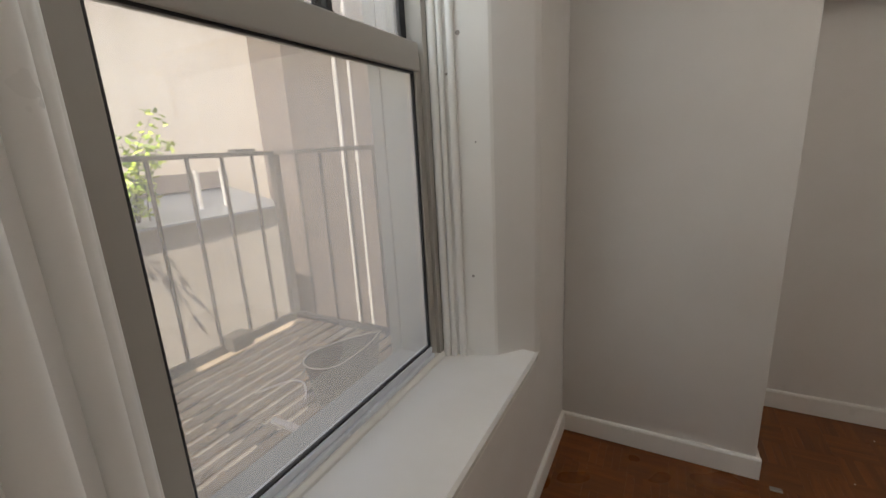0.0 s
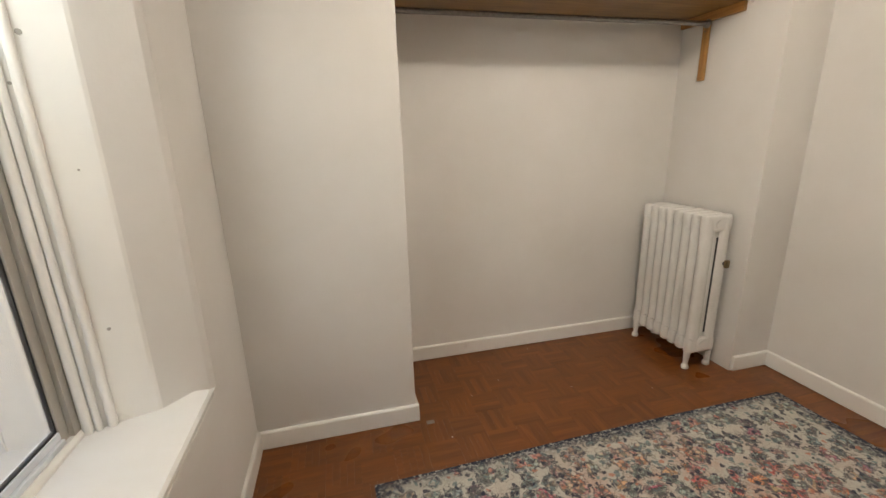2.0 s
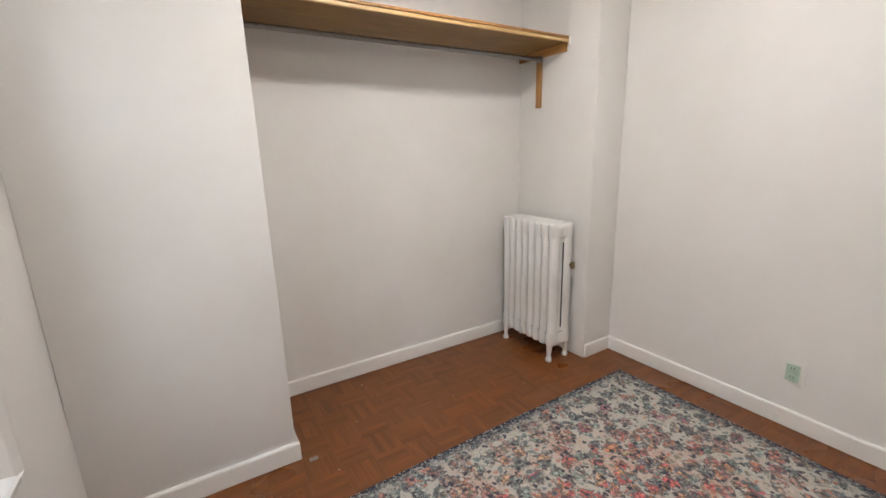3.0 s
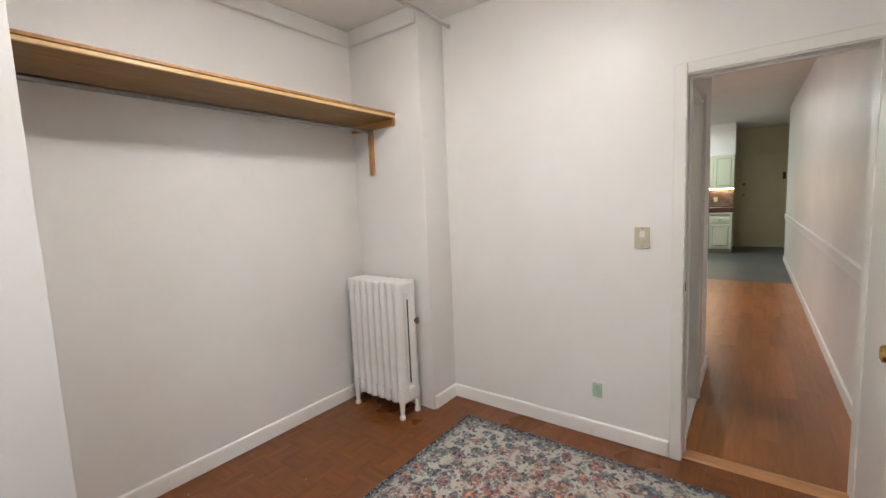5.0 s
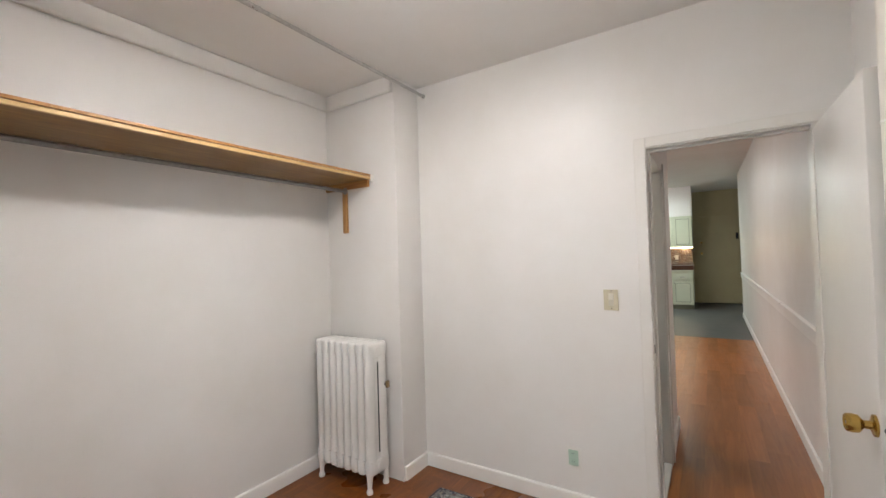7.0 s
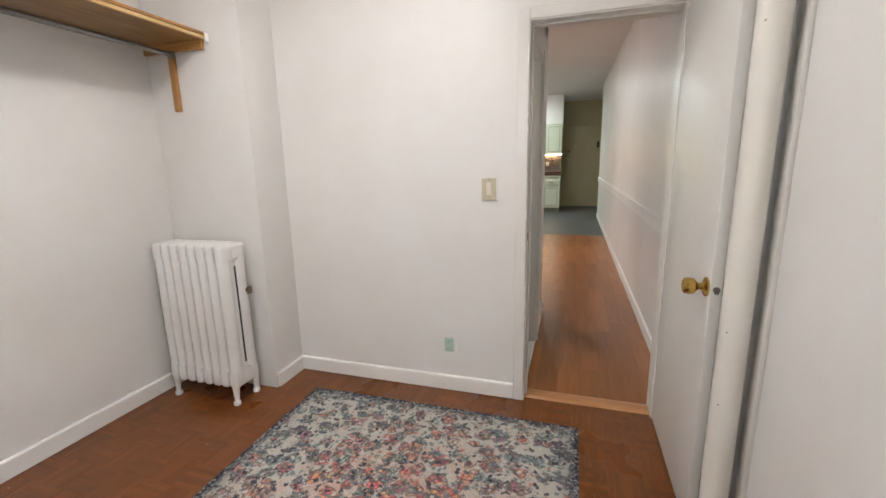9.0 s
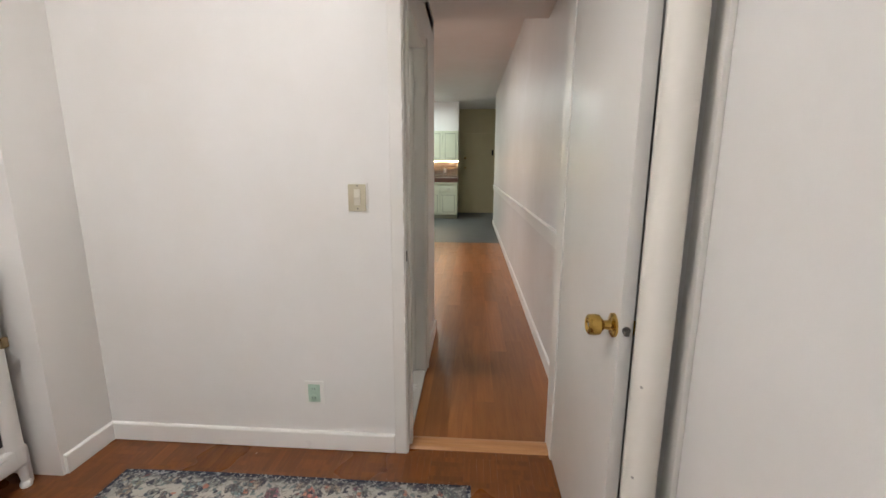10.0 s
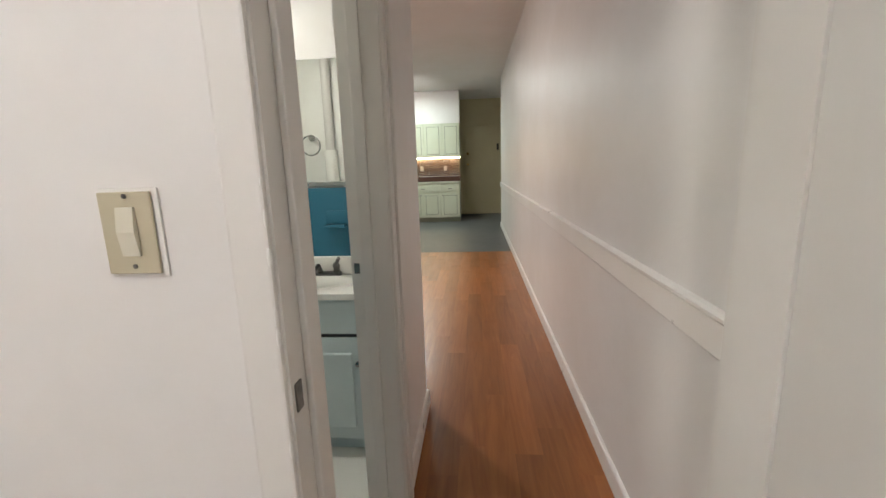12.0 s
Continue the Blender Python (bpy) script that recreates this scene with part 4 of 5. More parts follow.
# ---- bathroom ----
def bathroom():
    xe = XO - 0.09
    structure("wall_tile_blue", boxes((xe - 0.012, xe, BY + 0.002, BT, 0.004, 1.22)), BLUETILE, "glossy blue glazed tile wainscot", "wall")
    structure("trim_blue_tile_west", boxes((XH + 0.02, XH + 0.03, BY + 0.002, BT, 0.004, 1.22)), BLUETILE, "glossy blue tile wainscot", "wall")
    v = thing("vanity_cabinet", (4.2, 0.95, 0), "pale blue-white vanity cabinet with panel doors", "cabinet")
    x0, x1, y0, y1 = 4.03, xe - 0.014, 0.62, 1.25
    part("body", boxes((x0 + 0.02, x1, y0, y1, 0.09, 0.76)), VANITYPAINT, v)
    part("plinth", boxes((x0 + 0.07, x1, y0 + 0.01, y1 - 0.01, 0.004, 0.09)), VANITYPAINT, v)
    part("apron", boxes((x0, x0 + 0.019, y0, y1, 0.605, 0.757), bevel=0.003), VANITYPAINT, v)
    # Black strip set into the gap to paint in its shade.
    part("shadow_gap", boxes((x0 + 0.012, x0 + 0.0195, y0 + 0.01, y1 - 0.01, 0.586, 0.604)), SLOT, v, "black strip as the gap's shade above the doors")
    for a, b, knob in ((0.625, 0.66, 0.64), (0.664, 1.015, 0.70), (1.019, 1.245, 1.06)):
        d = part("door", boxes((x0, x0 + 0.019, a, b, 0.10, 0.585), bevel=0.003), VANITYPAINT, v)
        if b - a < 0.1:
            continue
        bm = bmesh.new()
        box(bm, x0 - 0.016, x0 - 0.0005, a + 0.065, b - 0.065, 0.165, 0.52, 0.014, 3)
        sub("panel", bm, VANITYPAINT, d).matrix_parent_inverse = Matrix()
        sub("knob", lathe(bmesh.new(), [(0, 0.006), (0.012, 0.006), (0.016, 0.013), (0.026, 0.012), (0.03, 0.005)], (x0, knob, 0.475), (-1, 0, 0), 16), CHROME, d, "small chrome knob", True)
    s = thing("bathroom_sink", (4.2, 0.95, 0.762), "white moulded sink top on the vanity", "sink")
    bm = bmesh.new()
    box(bm, 4.01, x1, 0.61, 1.27, 0.762, 0.792, 0.008)
    part("top", bm, PORCELAIN, s, "", True)
    part("backsplash", boxes((x1 - 0.03, x1 - 0.001, 0.615, 1.265, 0.793, 0.885), bevel=0.008), PORCELAIN, s, "", True)
    bm = bmesh.new()
    lathe(bm, [(0, 0.205), (0.010, 0.20), (0.010, 0.17), (0.006, 0.14), (0.004, 0.03)], (0, 0, 0), (0, 0, 1), 36)
    for q in bm.verts:
        q.co = Vector((4.165 + q.co.x * 0.62, 0.945 + q.co.y, 0.7925 + q.co.z))
    part("bowl_rim", bm, PORCELAIN, s, "", True)
    f = thing("bathroom_faucet", (4.30, 0.945, 0.793), "dull chrome two-handle faucet on the sink", "faucet")
    part("base", boxes((4.275, 4.325, 0.845, 1.045, 0.793, 0.815), bevel=0.008), DARKSTEEL, f, "", True)
    part("spout", cyl(cyl(bmesh.new(), (4.30, 0.945, 0.81), (4.27, 0.945, 0.855), 0.014, 0.012), (4.275, 0.945, 0.85), (4.20, 0.945, 0.84), 0.012, 0.010), DARKSTEEL, f, "", True)
    for y in (0.865, 1.025):
        h = part("handle", lathe(bmesh.new(), [(0, 0.017), (0.02, 0.014), (0.035, 0.018), (0.05, 0.012)], (4.30, y, 0.812), (0, 0, 1), 18), DARKSTEEL, f, "", True)
        sub("lever", cyl(bmesh.new(), (4.30, y, 0.855), (4.255, y + (0.03 if y > 0.94 else -0.03), 0.893), 0.010, 0.008, 12), DARKSTEEL, h, "", True)
    m = thing("wall_mirror", (xe, 0.95, 1.25), "frameless wall mirror above the sink", "mirror")
    part("glass", boxes((xe - 0.010, xe - 0.004, 0.66, 1.50, 1.25, 1.805)), MIRROR, m)
    part("bottom_channel", boxes((xe - 0.016, xe - 0.002, 0.66, 1.50, 1.228, 1.249), bevel=0.002), STEEL, m, "grey metal channel")
    for y in (0.86, 1.06):
        d = thing("soap_dish", (xe - 0.012, y, 1.03), "blue ceramic soap dish set in the tile", "soap dish")
        part("dish", boxes((xe - 0.075, xe - 0.0125, y - 0.05, y + 0.05, 1.03, 1.045), bevel=0.006), BLUETILE, d, "", True)
        part("back", boxes((xe - 0.022, xe - 0.0125, y - 0.055, y + 0.055, 1.046, 1.11), bevel=0.004), BLUETILE, d, "", True)
    t = thing("towel_ring", (XH + 0.02, 1.46, 1.55), "chrome towel ring on the white wall", "towel ring")
    part("mount", lathe(bmesh.new(), [(0, 0.025), (0.01, 0.025), (0.03, 0.012), (0.05, 0.012)], (XH + 0.02, 1.46, 1.56), (1, 0, 0), 18), CHROME, t, "", True)
    bm = bmesh.new()
    pts = [(XH + 0.062, 1.46 + 0.075 * math.cos(a), 1.50 + 0.075 * math.sin(a)) for a in [2 * math.pi * i / 24 for i in range(25)]]
    for a, b in zip(pts, pts[1:]):
        cyl(bm, a, b, 0.005, n=8)
    part("ring", bm, CHROME, t, "", True)
    p = thing("bath_pipe", (XH + 0.07, 1.30, 0), "white painted bathroom riser pipe", "pipe")
    part("tube", cyl(bmesh.new(), (XH + 0.07, 1.30, 0.004), (XH + 0.07, 1.30, 2.9), 0.035, n=24), PIPEPAINT, p, "", True)
    part("sleeve", cyl(bmesh.new(), (XH + 0.07, 1.30, 1.21), (XH + 0.07, 1.30, 1.46), 0.05, n=24), PORCELAIN, p, "thicker white sleeve", True)
    structure("ceiling_bath", boxes((XH, xe, YH, BT, 2.30, 2.38)), CEIL, "white bathroom ceiling", "ceiling")
    dome_light("ceiling_light", (3.75, 1.25, 2.30), "round opal bathroom ceiling light, switched on", SOFTDOME)


bathroom()


# ---- kitchen ----
def panel_door(parent, x, y0, y1, z0, z1, knob=None):
    d = part("door", boxes((x - 0.02, x, y0, y1, z0, z1), bevel=0.003), CABINET, parent)
    m = min(0.055, (z1 - z0) * 0.3)
    bm = bmesh.new()
    box(bm, x - 0.030, x - 0.018, y0 + m + 0.012, y1 - m - 0.012, z0 + m + 0.012, z1 - m - 0.012, 0.008)
    sub("panel", bm, CABINET, d).matrix_parent_inverse = Matrix()
    sub("groove_shade", boxes((x - 0.0215, x - 0.019, y0 + m, y1 - m, z0 + m, z1 - m)), recess_shade, d).matrix_parent_inverse = Matrix()
    if knob:
        sub("knob", lathe(bmesh.new(), [(0, 0.006), (0.012, 0.006), (0.016, 0.014), (0.026, 0.012)], (x - 0.02, knob[0], knob[1]), (-1, 0, 0), 12), DARKSTEEL, d, "dark round knob", True)
    return d


# Darker cabinet colour: paints in the shade of panel grooves and toe recess.
recess_shade = painted("cabinet_recess_shade", (0.24, 0.25, 0.18), 0.5, 0.1, 0.02)


def kitchen():
    x = XK
    y = 0.575
    widths = (0.465, 0.86, 0.90, 0.90)
    for i, wd in enumerate(widths):
        c = thing("base_cabinet", (x + 0.3, y, 0), "sage-cream painted base cabinet with drawer and panel doors", "cabinet", "kitchen base cabinets")
        part("body", boxes((x, x + 0.58, y + 0.001, y + wd - 0.001, 0.11, 0.95)), CABINET, c)
        part("plinth", boxes((x + 0.06, x + 0.58, y + 0.001, y + wd - 0.001, 0.002, 0.11)), recess_shade, c)
        part("drawer", boxes((x - 0.02, x, y + 0.012, y + wd - 0.012, 0.722, 0.905), bevel=0.004), CABINET, c)
        part("drawer_panel", boxes((x - 0.028, x - 0.0205, y + 0.055, y + wd - 0.055, 0.757, 0.870), bevel=0.004), CABINET, c)
        part("handle", boxes((x - 0.045, x - 0.029, y + wd / 2 - 0.05, y + wd / 2 + 0.05, 0.805, 0.82), bevel=0.004), DARKSTEEL, c, "dark bar pull")
        if wd < 0.6:
            panel_door(c, x, y + 0.012, y + wd - 0.012, 0.13, 0.708, (y + wd - 0.05, 0.655))
        else:
            panel_door(c, x, y + 0.012, y + wd / 2 - 0.006, 0.13, 0.708, (y + wd / 2 - 0.05, 0.655))
            panel_door(c, x, y + wd / 2 + 0.006, y + wd - 0.012, 0.13, 0.708, (y + wd / 2 + 0.05, 0.655))
        y += wd
    c = thing("counter", (x + 0.3, 2.1, 0.95), "dark brown kitchen countertop with a painted glint along the edge", "counter")
    part("slab", boxes((x - 0.035, x + 0.6, 0.555, y, 0.988, 1.108), bevel=0.006), COUNTER, c)
    part("edge_strip", boxes((x - 0.030, x + 0.58, 0.565, y - 0.005, 0.951, 0.986), bevel=0.004), CABINET, c, "pale strip below the slab")
    # Pale strip laid on the slab as the light reflected along the counter.
    part("edge_glint", boxes((x - 0.037, x - 0.012, 0.557, y - 0.002, 1.1085, 1.120), bevel=0.003), CABLE, c, "pale strip painted as the counter's glint")
    part("upstand", boxes((x + 0.52, x + 0.6, 0.56, y, 1.109, 1.14), bevel=0.003), COUNTER, c)
    yy = 0.565
    for wd in (0.43, 0.44, 0.44, 0.44, 0.44, 0.44, 0.44):
        u = thing("wall_cabinet", (x + 0.45, yy, 1.56), "pale sage wall cabinet with one panel door", "cabinet", "kitchen wall cabinets")
        part("body", boxes((x + 0.28, x + 0.6, yy + 0.001, yy + wd - 0.001, 1.56, 2.36)), CABINET, u)
        panel_door(u, x + 0.28, yy + 0.01, yy + wd - 0.01, 1.575, 2.345, None)
        yy += wd
    structure("wall_soffit", boxes((x + 0.27, 13.10, 0.56, YL, 2.362, H3 + 0.005)), WALL, "pale wall box above the kitchen cabinets", "wall")
    bm = bmesh.new()
    rnd = random.Random(5)
    z = 1.145
    while z < 1.55:
        h = rnd.choice((0.012, 0.018, 0.026))
        q = 0.57 + rnd.random() * 0.05
        while q < 2.6:
            ln = rnd.uniform(0.04, 0.16)
            box(bm, x + 0.588 - rnd.uniform(0, 0.004), x + 0.599, q, q + ln - 0.003, z, min(z + h - 0.002, 1.556))
            q += ln
        z += h
    b = solid("backsplash", bm, MOSAIC, "brown and beige strip mosaic backsplash", "backsplash", "stuff")
    s = thing("under_cabinet_light", (x + 0.35, 0.6, 1.545), "warm glowing strip light under the wall cabinets", "light")
    part("strip", boxes((x + 0.52, x + 0.55, 0.58, 3.5, 1.551, 1.559)), GLOWSTRIP, s)
    f = thing("kitchen_faucet", (x + 0.42, 1.35, 1.108), "pale kitchen faucet on the counter", "faucet")
    part("post", cyl(bmesh.new(), (x + 0.42, 1.35, 1.108), (x + 0.42, 1.35, 1.26), 0.016, n=14), CHROME, f, "", True)
    part("spout", cyl(bmesh.new(), (x + 0.42, 1.35, 1.25), (x + 0.24, 1.35, 1.29), 0.013, n=14), CHROME, f, "", True)
    for yo in (0.95, 1.55):
        o = thing("wall_outlet", (x + 0.585, yo, 1.28), "white double outlet on the mosaic", "outlet", "kitchen outlets")
        part("cover_plate", boxes((x + 0.575, x + 0.583, yo - 0.04, yo + 0.04, 1.24, 1.36), bevel=0.002), WHITEPLASTIC, o)
    dome_light("ceiling_light", (11.5, 1.70, H3 - 0.001), "round opal kitchen ceiling light, switched on")
    # Unseen dome, added to go with the living room's added lamp.
    dome_light("ceiling_light", (6.6, 2.2, H2), "unseen round opal living room ceiling light, added to light the hall wall")


kitchen()


def entry_door():
    d = thing("entry_door", (XF, 0.05, 0), "olive-cream painted metal entry door, shut", "door")
    part("leaf", boxes((XF - 0.045, XF - 0.003, -0.455, 0.455, 0.015, 2.40), bevel=0.004), DOOROLIVE, d)
    for y0, y1, z0, z1 in ((-0.52, -0.46, 0.0, 2.45), (0.46, 0.52, 0.0, 2.45), (-0.46, 0.46, 2.405, 2.45)):
        part("casing", boxes((XF - 0.03, XF - 0.002, y0, y1, z0, z1), bevel=0.004), DOOROLIVE, d)
    part("kick_plate", boxes((XF - 0.049, XF - 0.0455, -0.43, 0.43, 0.04, 0.36)), DOOROLIVE, d)
    part("knob", lathe(bmesh.new(), [(0, 0.03), (0.01, 0.03), (0.02, 0.014), (0.04, 0.03), (0.06, 0.026)], (XF - 0.045, 0.40, 1.38), (-1, 0, 0), 18), BRASS, d, "brass knob", True)
    part("deadbolt", lathe(bmesh.new(), [(0, 0.035), (0.012, 0.035), (0.02, 0.02)], (XF - 0.045, 0.40, 1.67), (-1, 0, 0), 18), BRASS, d, "brass deadbolt", True)
    part("upper_latch", boxes((XF - 0.065, XF - 0.046, -0.452, -0.395, 1.75, 1.92), bevel=0.006), SLOT, d, "dark latch box")


entry_door()


# ---- outside the window ----
def fire_escape():
    fz, x0, x1, y0, y1 = 0.50, -1.33, -0.47, -1.2, 1.72
    f = thing("fire_escape", (-0.9, 0.3, fz), "black iron fire escape landing with slatted floor and railing", "fire escape")
    n = 13
    slat = mesh_of("slat", box(bmesh.new(), -0.021, 0.021, y0, y1, -0.010, 0.0, 0.002, 1), SLATWOOD)
    for i in range(n):
        ob = new("slat", slat)
        ob.parent = f
        ob.matrix_parent_inverse = Matrix.Translation(f.location).inverted()
        ob.location = (x0 + 0.05 + i * (x1 - x0 - 0.08) / (n - 1), 0, fz)
    for y in (-0.7, 0.15, 1.0, 1.66):
        part("bearer", boxes((x0, x1, y - 0.02, y + 0.02, fz - 0.06, fz - 0.012)), IRON, f)
    part("edge_angle", boxes((x0 - 0.012, x0 + 0.006, y0, y1, fz - 0.05, fz + 0.03)), IRON, f)
    part("edge_angle", boxes((x0 + 0.008, x1, y1 - 0.006, y1 + 0.012, fz - 0.05, fz + 0.03)), IRON, f)
    part("top_rail", boxes((x0 - 0.022, x0 + 0.022, y0, y1 + 0.02, 1.345, 1.365), bevel=0.003), IRON, f)
    part("top_rail", boxes((x0 + 0.024, x1, y1 - 0.018, y1 + 0.018, 1.345, 1.365), bevel=0.003), IRON, f)
    y = y0 + 0.06
    while y < y1 - 0.05:
        part("baluster", cyl(bmesh.new(), (x0, y, fz + 0.03), (x0, y, 1.345), 0.0085, n=8), IRON, f)
        y += 0.152
    x = x0 + 0.15
    while x < x1:
        part("baluster", cyl(bmesh.new(), (x, y1, fz + 0.03), (x, y1, 1.345), 0.0085, n=8), IRON, f)
        x += 0.152
    part("corner_post", boxes((x0 - 0.018, x0 + 0.018, y1 - 0.018, y1 + 0.018, fz + 0.03, 1.345)), IRON, f)
    part("rail_clamp", boxes((x0 - 0.03, x0 + 0.03, 1.50, 1.60, 1.366, 1.378), bevel=0.003), IRON, f)
    part("floor_clamp", boxes((x0 - 0.01, x0 + 0.07, 1.30, 1.40, fz + 0.001, fz + 0.07), bevel=0.01), IRON, f)
    pl = thing("planter", (-0.60, 1.28, fz), "dark open plastic planter with a thin pale rim on the slats", "planter")
    ring = [Vector((-0.605 + 0.078 * math.cos(q), 1.205 + 0.078 * math.sin(q), 0)) for q in [math.pi * (0.96 + i * 1.1 / 14) for i in range(15)]]
    tip = Vector((-0.560, 1.445, 0))
    side = [ring[-1].lerp(tip, i / 5) + Vector((0.012 * math.sin(math.pi * i / 5), 0, 0)) for i in range(1, 6)]
    back = [tip.lerp(ring[0], i / 5) + Vector((-0.022 * math.sin(math.pi * i / 5), 0, 0)) for i in range(1, 5)]
    loop = ring + side + back
    mid = Vector((-0.595, 1.28, 0))
    rows = []
    bm = bmesh.new()
    for z, k in ((0.002, 0.0), (0.002, 0.80), (0.08, 0.90), (0.165, 1.0), (0.165, 0.975), (0.02, 0.78)):
        rows.append([bm.verts.new(mid + (p - mid) * max(k, 0.02) + Vector((0, 0, fz + z))) for p in loop])
    for lo, hi in zip(rows, rows[1:]):
        for i in range(len(loop)):
            j = (i + 1) % len(loop)
            bm.faces.new((lo[i], lo[j], hi[j], hi[i]))
    bm.faces.new(rows[-1])
    part("tub", bm, DARKPLASTIC, pl)
    bm = bmesh.new()
    for i in range(len(loop)):
        cyl(bm, loop[i] + Vector((0, 0, fz + 0.166)), loop[(i + 1) % len(loop)] + Vector((0, 0, fz + 0.166)), 0.0022, n=6)
    part("rim", bm, CABLE, pl, "thin pale rim", True)
    c = thing("loose_cable", (-0.75, 1.15, fz), "pale loose cable lying on the slats", "cable")
    bm = bmesh.new()
    pts = [Vector((-0.69 - 0.20 * t, 1.16 + 0.06 * math.sin(4 * t), fz + 0.008 + 0.02 * math.sin(math.pi * t))) for t in [i / 14 for i in range(15)]]
    for a, b in zip(pts, pts[1:]):
        cyl(bm, a, b, 0.004, n=8)
    part("loop", bm, CABLE, c, "", True)
    bm = bmesh.new()
    rnd = random.Random(11)
    for _ in range(150):
        x, y, s, a = rnd.uniform(x0 + 0.05, x1), rnd.uniform(-0.2, y1 - 0.03), rnd.uniform(0.012, 0.035), rnd.uniform(0, 6.28)
        if rnd.random() < 0.5:
            x = rnd.uniform(x1 - 0.35, x1)
        u, w = Vector((math.cos(a), math.sin(a), rnd.uniform(-0.1, 0.1))) * s, Vector((-math.sin(a), math.cos(a), rnd.uniform(-0.2, 0.3))) * s * 0.5
        o = Vector((x, y, fz + 0.006 + rnd.uniform(0, 0.006)))
        bm.faces.new([bm.verts.new(o + q) for q in (-u, -w, u * 0.3 - w * 0.9, u, w)])
    solid("leaf_litter", bm, DRYLEAF, "dry brown leaves scattered on the slats", "leaves", "stuff")
    st = thing("wood_stick", (-0.62, 1.05, fz), "pale broken stick lying on the slats", "stick")
    part("shaft", boxes((-0.70, -0.56, 1.02, 1.042, fz + 0.002, fz + 0.016), bevel=0.003), CABLE, st)


fire_escape()


def yard():
    structure("ground", boxes((-60, -0.45, -60, 60, -3.2, -3.0)), CONCRETE, "grey concrete courtyard ground far below", "ground")
    structure("backdrop_wall", boxes((-4.6, -4.3, -9, 4.2, -3.0, 5.2)), STUCCO, "tall sunlit beige stucco wall across the yard", "wall")
    wing = structure("backdrop_wing", boxes((-4.6, -3.75, 4.10, 14, -3.0, 5.6)), BRICKWALL, "tall brown brick wall across the yard, shade put into its colour", "wall")
    structure("facade", boxes((-0.45, -0.33, YA + 0.14, 9, -3.0, 4.5), (-0.45, -0.33, -6, YS - 0.16, -3.0, 4.5), (-0.45, -0.33, YS - 0.16, YA + 0.14, -3.0, -0.101)), STUCCO, "rendered outer face of the building", "wall")
    structure("trim_outer_reveal", boxes((-0.50, -0.455, 1.43, 1.50, 0.56, WZ1 + 0.1)), OUTERTRIM, "painted outer window reveal, shade put into its colour", "trim")
    led = structure("ledge", boxes((-4.3, -3.40, -3.0, 3.45, -3.0, 0.79)), SHADEDLEDGE, "low beige wall below a metal roof, shade put into its colour", "wall")
    bm = bmesh.new()
    extrude(bm, [(-4.3, 1.00), (-3.33, 0.80), (-3.33, 0.82), (-4.3, 1.02)], "y", -3.0, 3.50)
    structure("roof_sheet", bm, ROOFMETAL, "weathered zinc sheet on the low roof", "roof")
    structure("trim_roof_edge", boxes((-4.29, -4.18, -3.0, 3.45, 1.02, 1.20)), BRICKWALL, "brown brick course above the low roof", "trim")
    for y in (2.72, 2.98):
        p = thing("vent_pipe", (-3.6, y, 0.88), "short white vent pipe on the low roof", "pipe", "roof vents")
        part("tube", cyl(bmesh.new(), (-3.6, y, 0.85), (-3.6, y, 1.25), 0.022, n=14), PIPEPAINT, p, "", True)
    for y, r in ((4.95, 0.03), (5.25, 0.022)):
        p = thing("drain_pipe", (-3.70, y, -3), "white drain pipe on the brick wall", "pipe", "drain pipes")
        part("tube", cyl(bmesh.new(), (-3.70, y, -3.0), (-3.70, y, 5.5), r, n=14), PIPEPAINT, p, "", True)
        for z in (-0.9, 1.2, 3.2):
            part("coupling", cyl(bmesh.new(), (-3.70, y, z), (-3.70, y, z + 0.08), r + 0.012, n=14), PIPEPAINT, p, "", True)
    sh = thing("shrub", (-3.45, 2.1, 0.83), "bright green leafy shrub above the low roof", "plant")
    rnd = random.Random(3)
    stems, leaves = bmesh.new(), bmesh.new()
    for _ in range(9):
        p = Vector((-3.45, 2.10 + rnd.uniform(-0.12, 0.12), 0.86))
        d = Vector((rnd.uniform(-0.2, 0.25), rnd.uniform(-0.35, 0.35), 1.0)).normalized()
        for k in range(rnd.randint(6, 9)):
            q = p + d * 0.11
            cyl(stems, p, q, 0.006 - 0.0006 * k, n=6)
            for _ in range(12):
                o = q + Vector((rnd.uniform(-0.09, 0.09), rnd.uniform(-0.09, 0.09), rnd.uniform(-0.07, 0.07)))
                u = Vector((rnd.uniform(-1, 1), rnd.uniform(-1, 1), rnd.uniform(-0.6, 0.6))).normalized() * rnd.uniform(0.025, 0.045)
                w = u.cross(Vector((rnd.uniform(-1, 1), rnd.uniform(-1, 1), 1))).normalized() * u.length * 0.45
                leaves.faces.new([leaves.verts.new(o + c) for c in (-u, -u * 0.2 - w, u * 0.5 - w * 0.7, u, u * 0.5 + w * 0.7, -u * 0.2 + w)])
            p = q
            d = (d + Vector((rnd.uniform(-0.4, 0.4), rnd.uniform(-0.4, 0.4), rnd.uniform(-0.2, 0.1)))).normalized()
    part("stems", stems, IRON, sh)
    part("crown", leaves, LEAF, sh)


yard()


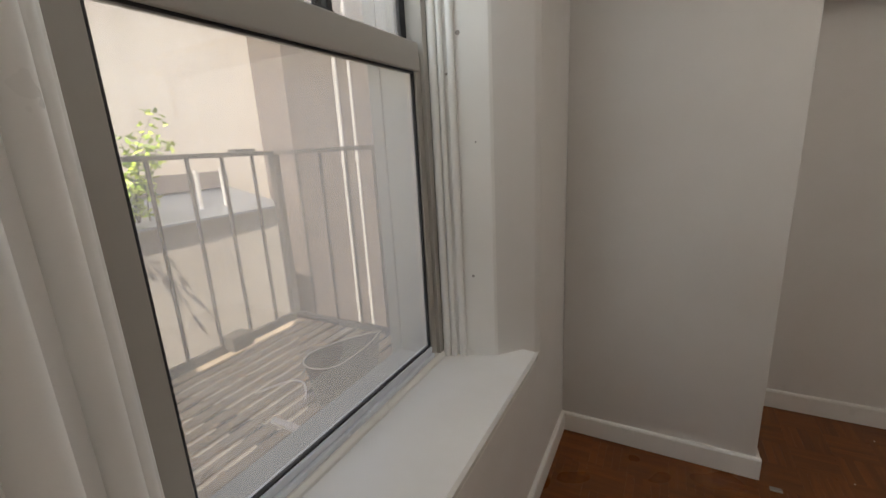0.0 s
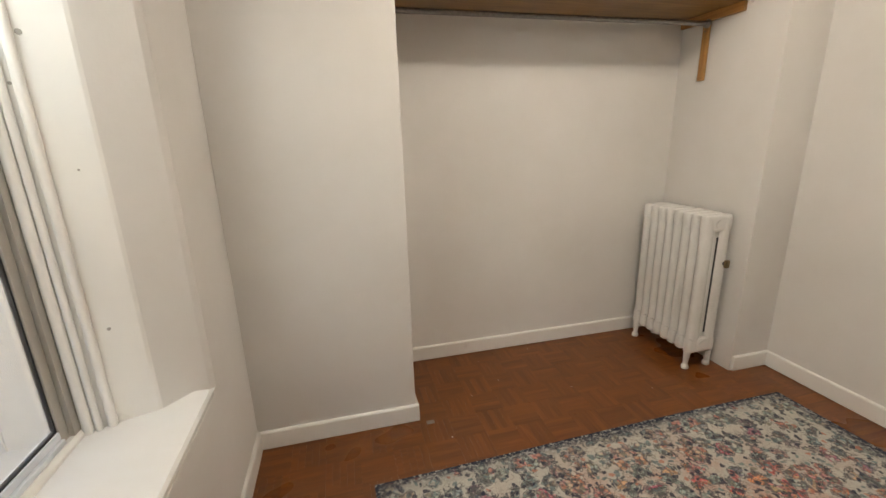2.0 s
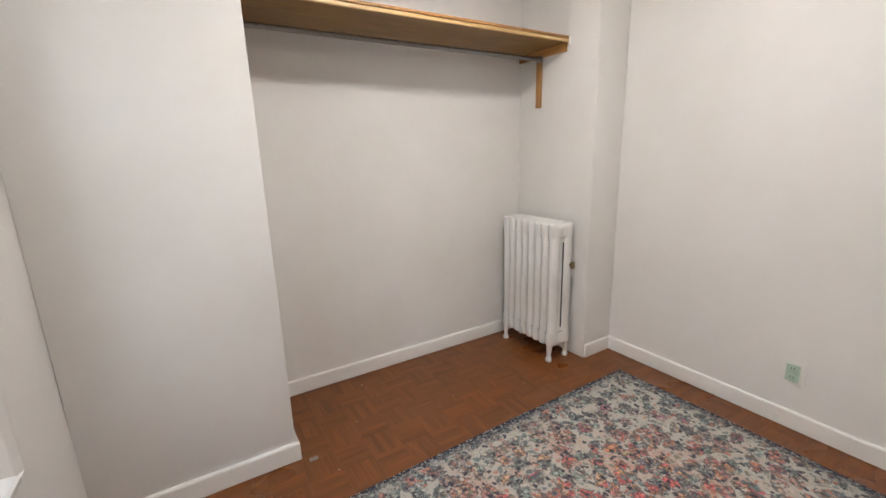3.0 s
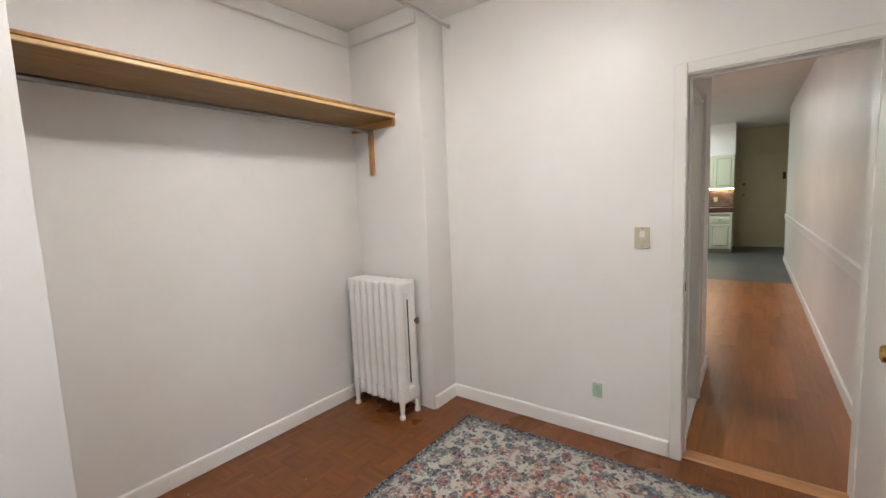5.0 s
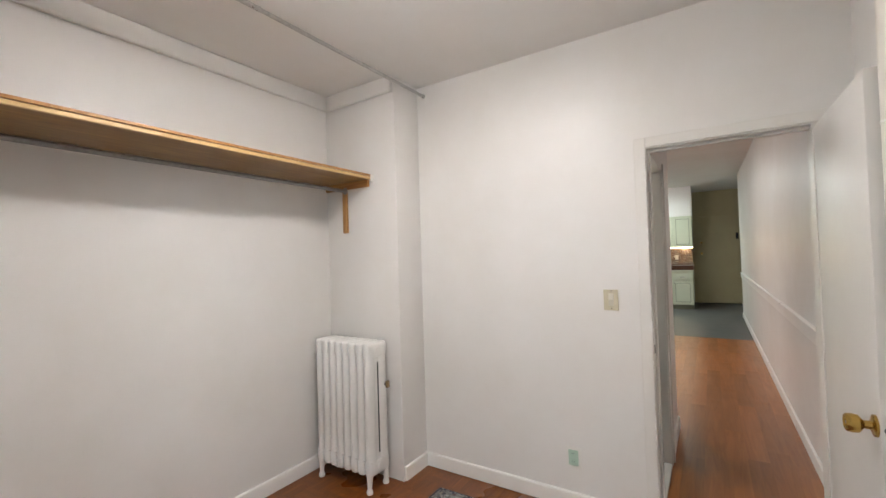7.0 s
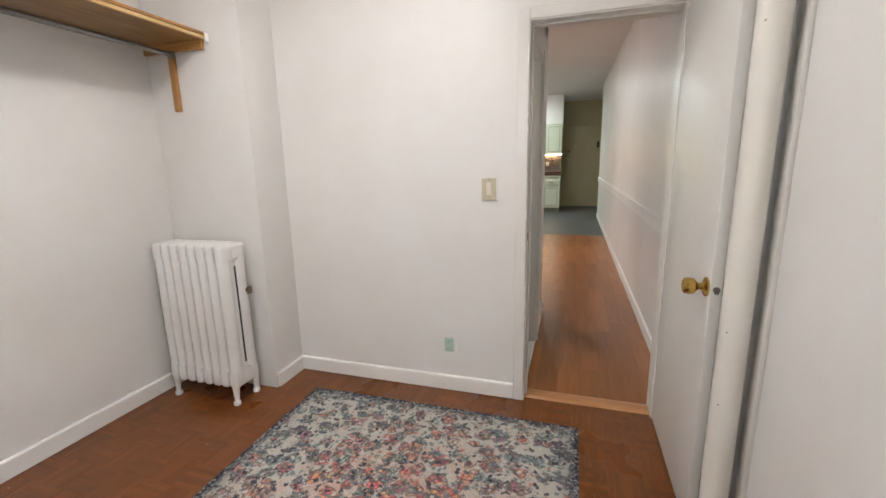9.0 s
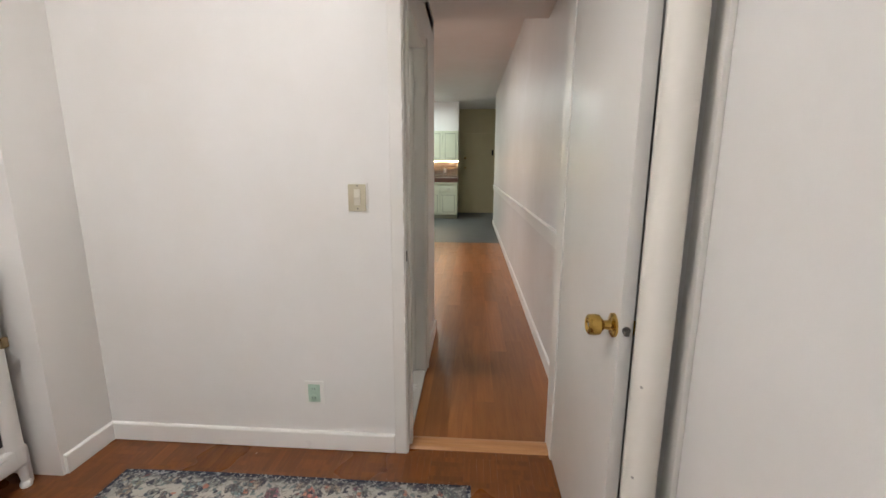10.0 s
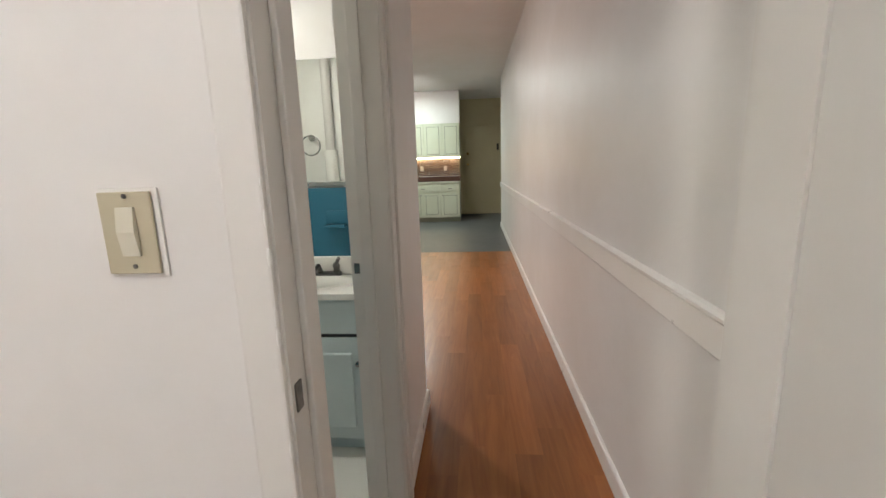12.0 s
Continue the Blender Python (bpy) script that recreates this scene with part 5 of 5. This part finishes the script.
# ---- floor pieces ----
def parquet():
    """Mosaic parquet: squares of five fingers, turned in turn. Fingers in the open strip by the alcove and
    the doorway are pieces; the rest is joined."""
    base = bpy.data.objects["floor"]
    sq, n = 0.152, 5
    w = sq / n
    fx = mesh_of("finger", box(bmesh.new(), -sq / 2 + 0.00015, sq / 2 - 0.00015, -w / 2 + 0.00015, w / 2 - 0.00015, -0.010, 0.0), OAK_X)
    rnd = random.Random(2)
    verts, faces = [], []
    pieces = 0
    x_n, y_n = int(3.0 / sq) + 2, int(3.1 / sq) + 2
    for i in range(x_n):
        for j in range(y_n):
            cx, cy = XW + sq * (i + 0.5), YA - sq * (j + 0.5)
            if cx - sq / 2 > 2.975 or cy + sq / 2 < YS:
                continue
            if (cx < XA - sq / 2 or cx > XB + sq / 2) and cy > YN + sq:
                continue
            for k in range(n):
                off = (k - (n - 1) / 2) * w
                along_x = (i + j) % 2 == 0
                px, py = (cx, cy + off) if along_x else (cx + off, cy)
                dz = rnd.uniform(-0.0001, 0.0)
                tilt = rnd.uniform(-0.002, 0.002)
                inside = px + (sq / 2 if along_x else w / 2) < 2.975
                if inside and pieces < 300 and 0.75 < px < 2.7 and py > 1.74:
                    ob = new("finger", fx)
                    ob.parent = base
                    ob.matrix_basis = Matrix.Translation((px, py, dz)) @ Matrix.Rotation(0 if along_x else math.pi / 2, 4, "Z") @ Matrix.Rotation(tilt, 4, "X")
                    pieces += 1
                    continue
                hx, hy = (sq / 2 - 0.00015, w / 2 - 0.00015) if along_x else (w / 2 - 0.00015, sq / 2 - 0.00015)
                ax, bx = px - hx, min(px + hx, 2.975)
                if bx <= ax:
                    continue
                s = len(verts)
                for z, inset in ((-0.010, 0), (0.0, 0)):
                    z += dz
                    verts += [(ax + inset, py - hy + inset, z), (bx - inset, py - hy + inset, z), (bx - inset, py + hy - inset, z), (ax + inset, py + hy - inset, z)]
                for q in range(4):
                    faces.append((s + q, s + (q + 1) % 4, s + 4 + (q + 1) % 4, s + 4 + q))
                faces.append((s + 4, s + 5, s + 6, s + 7))
    me = bpy.data.meshes.new("parquet_rest")
    me.from_pydata(verts, [], faces)
    me.materials.append(OAK_REST)
    ob = new("parquet_rest", me)
    ob.parent = base
    tagged(ob, kind="stuff")


OAK_REST = wood("parquet_oak_rest", (0.215, 0.070, 0.014), (0.135, 0.040, 0.009), 0.28, 0, 1.2, 0.13, 0.0)
parquet()


def planks():
    base = bpy.data.objects["floor_hall"]
    w, ln = 0.127, 1.2
    rnd = random.Random(8)
    cache = {}
    y = YS + w / 2
    row = 0
    while y < 3.4:
        x = 3.03 - rnd.uniform(0.0, ln)
        while x < 8.75:
            a, b = max(x, 3.03), min(x + ln, 8.745)
            blocked = y + w / 2 > YH and a < XO
            if blocked:
                a = max(a, XO) if y > YH + 0.0 else a
            if b - a > 0.04:
                key = round(b - a, 3)
                if key not in cache:
                    cache[key] = mesh_of("plank", box(bmesh.new(), -(b - a) / 2, (b - a) / 2, -w / 2, w / 2, -0.008, 0.004), LAMINATE)
                ob = new("plank", cache[key])
                ob.parent = base
                ob.location = ((a + b) / 2, y, 0.0)
            x += ln
        y += w
        row += 1


planks()
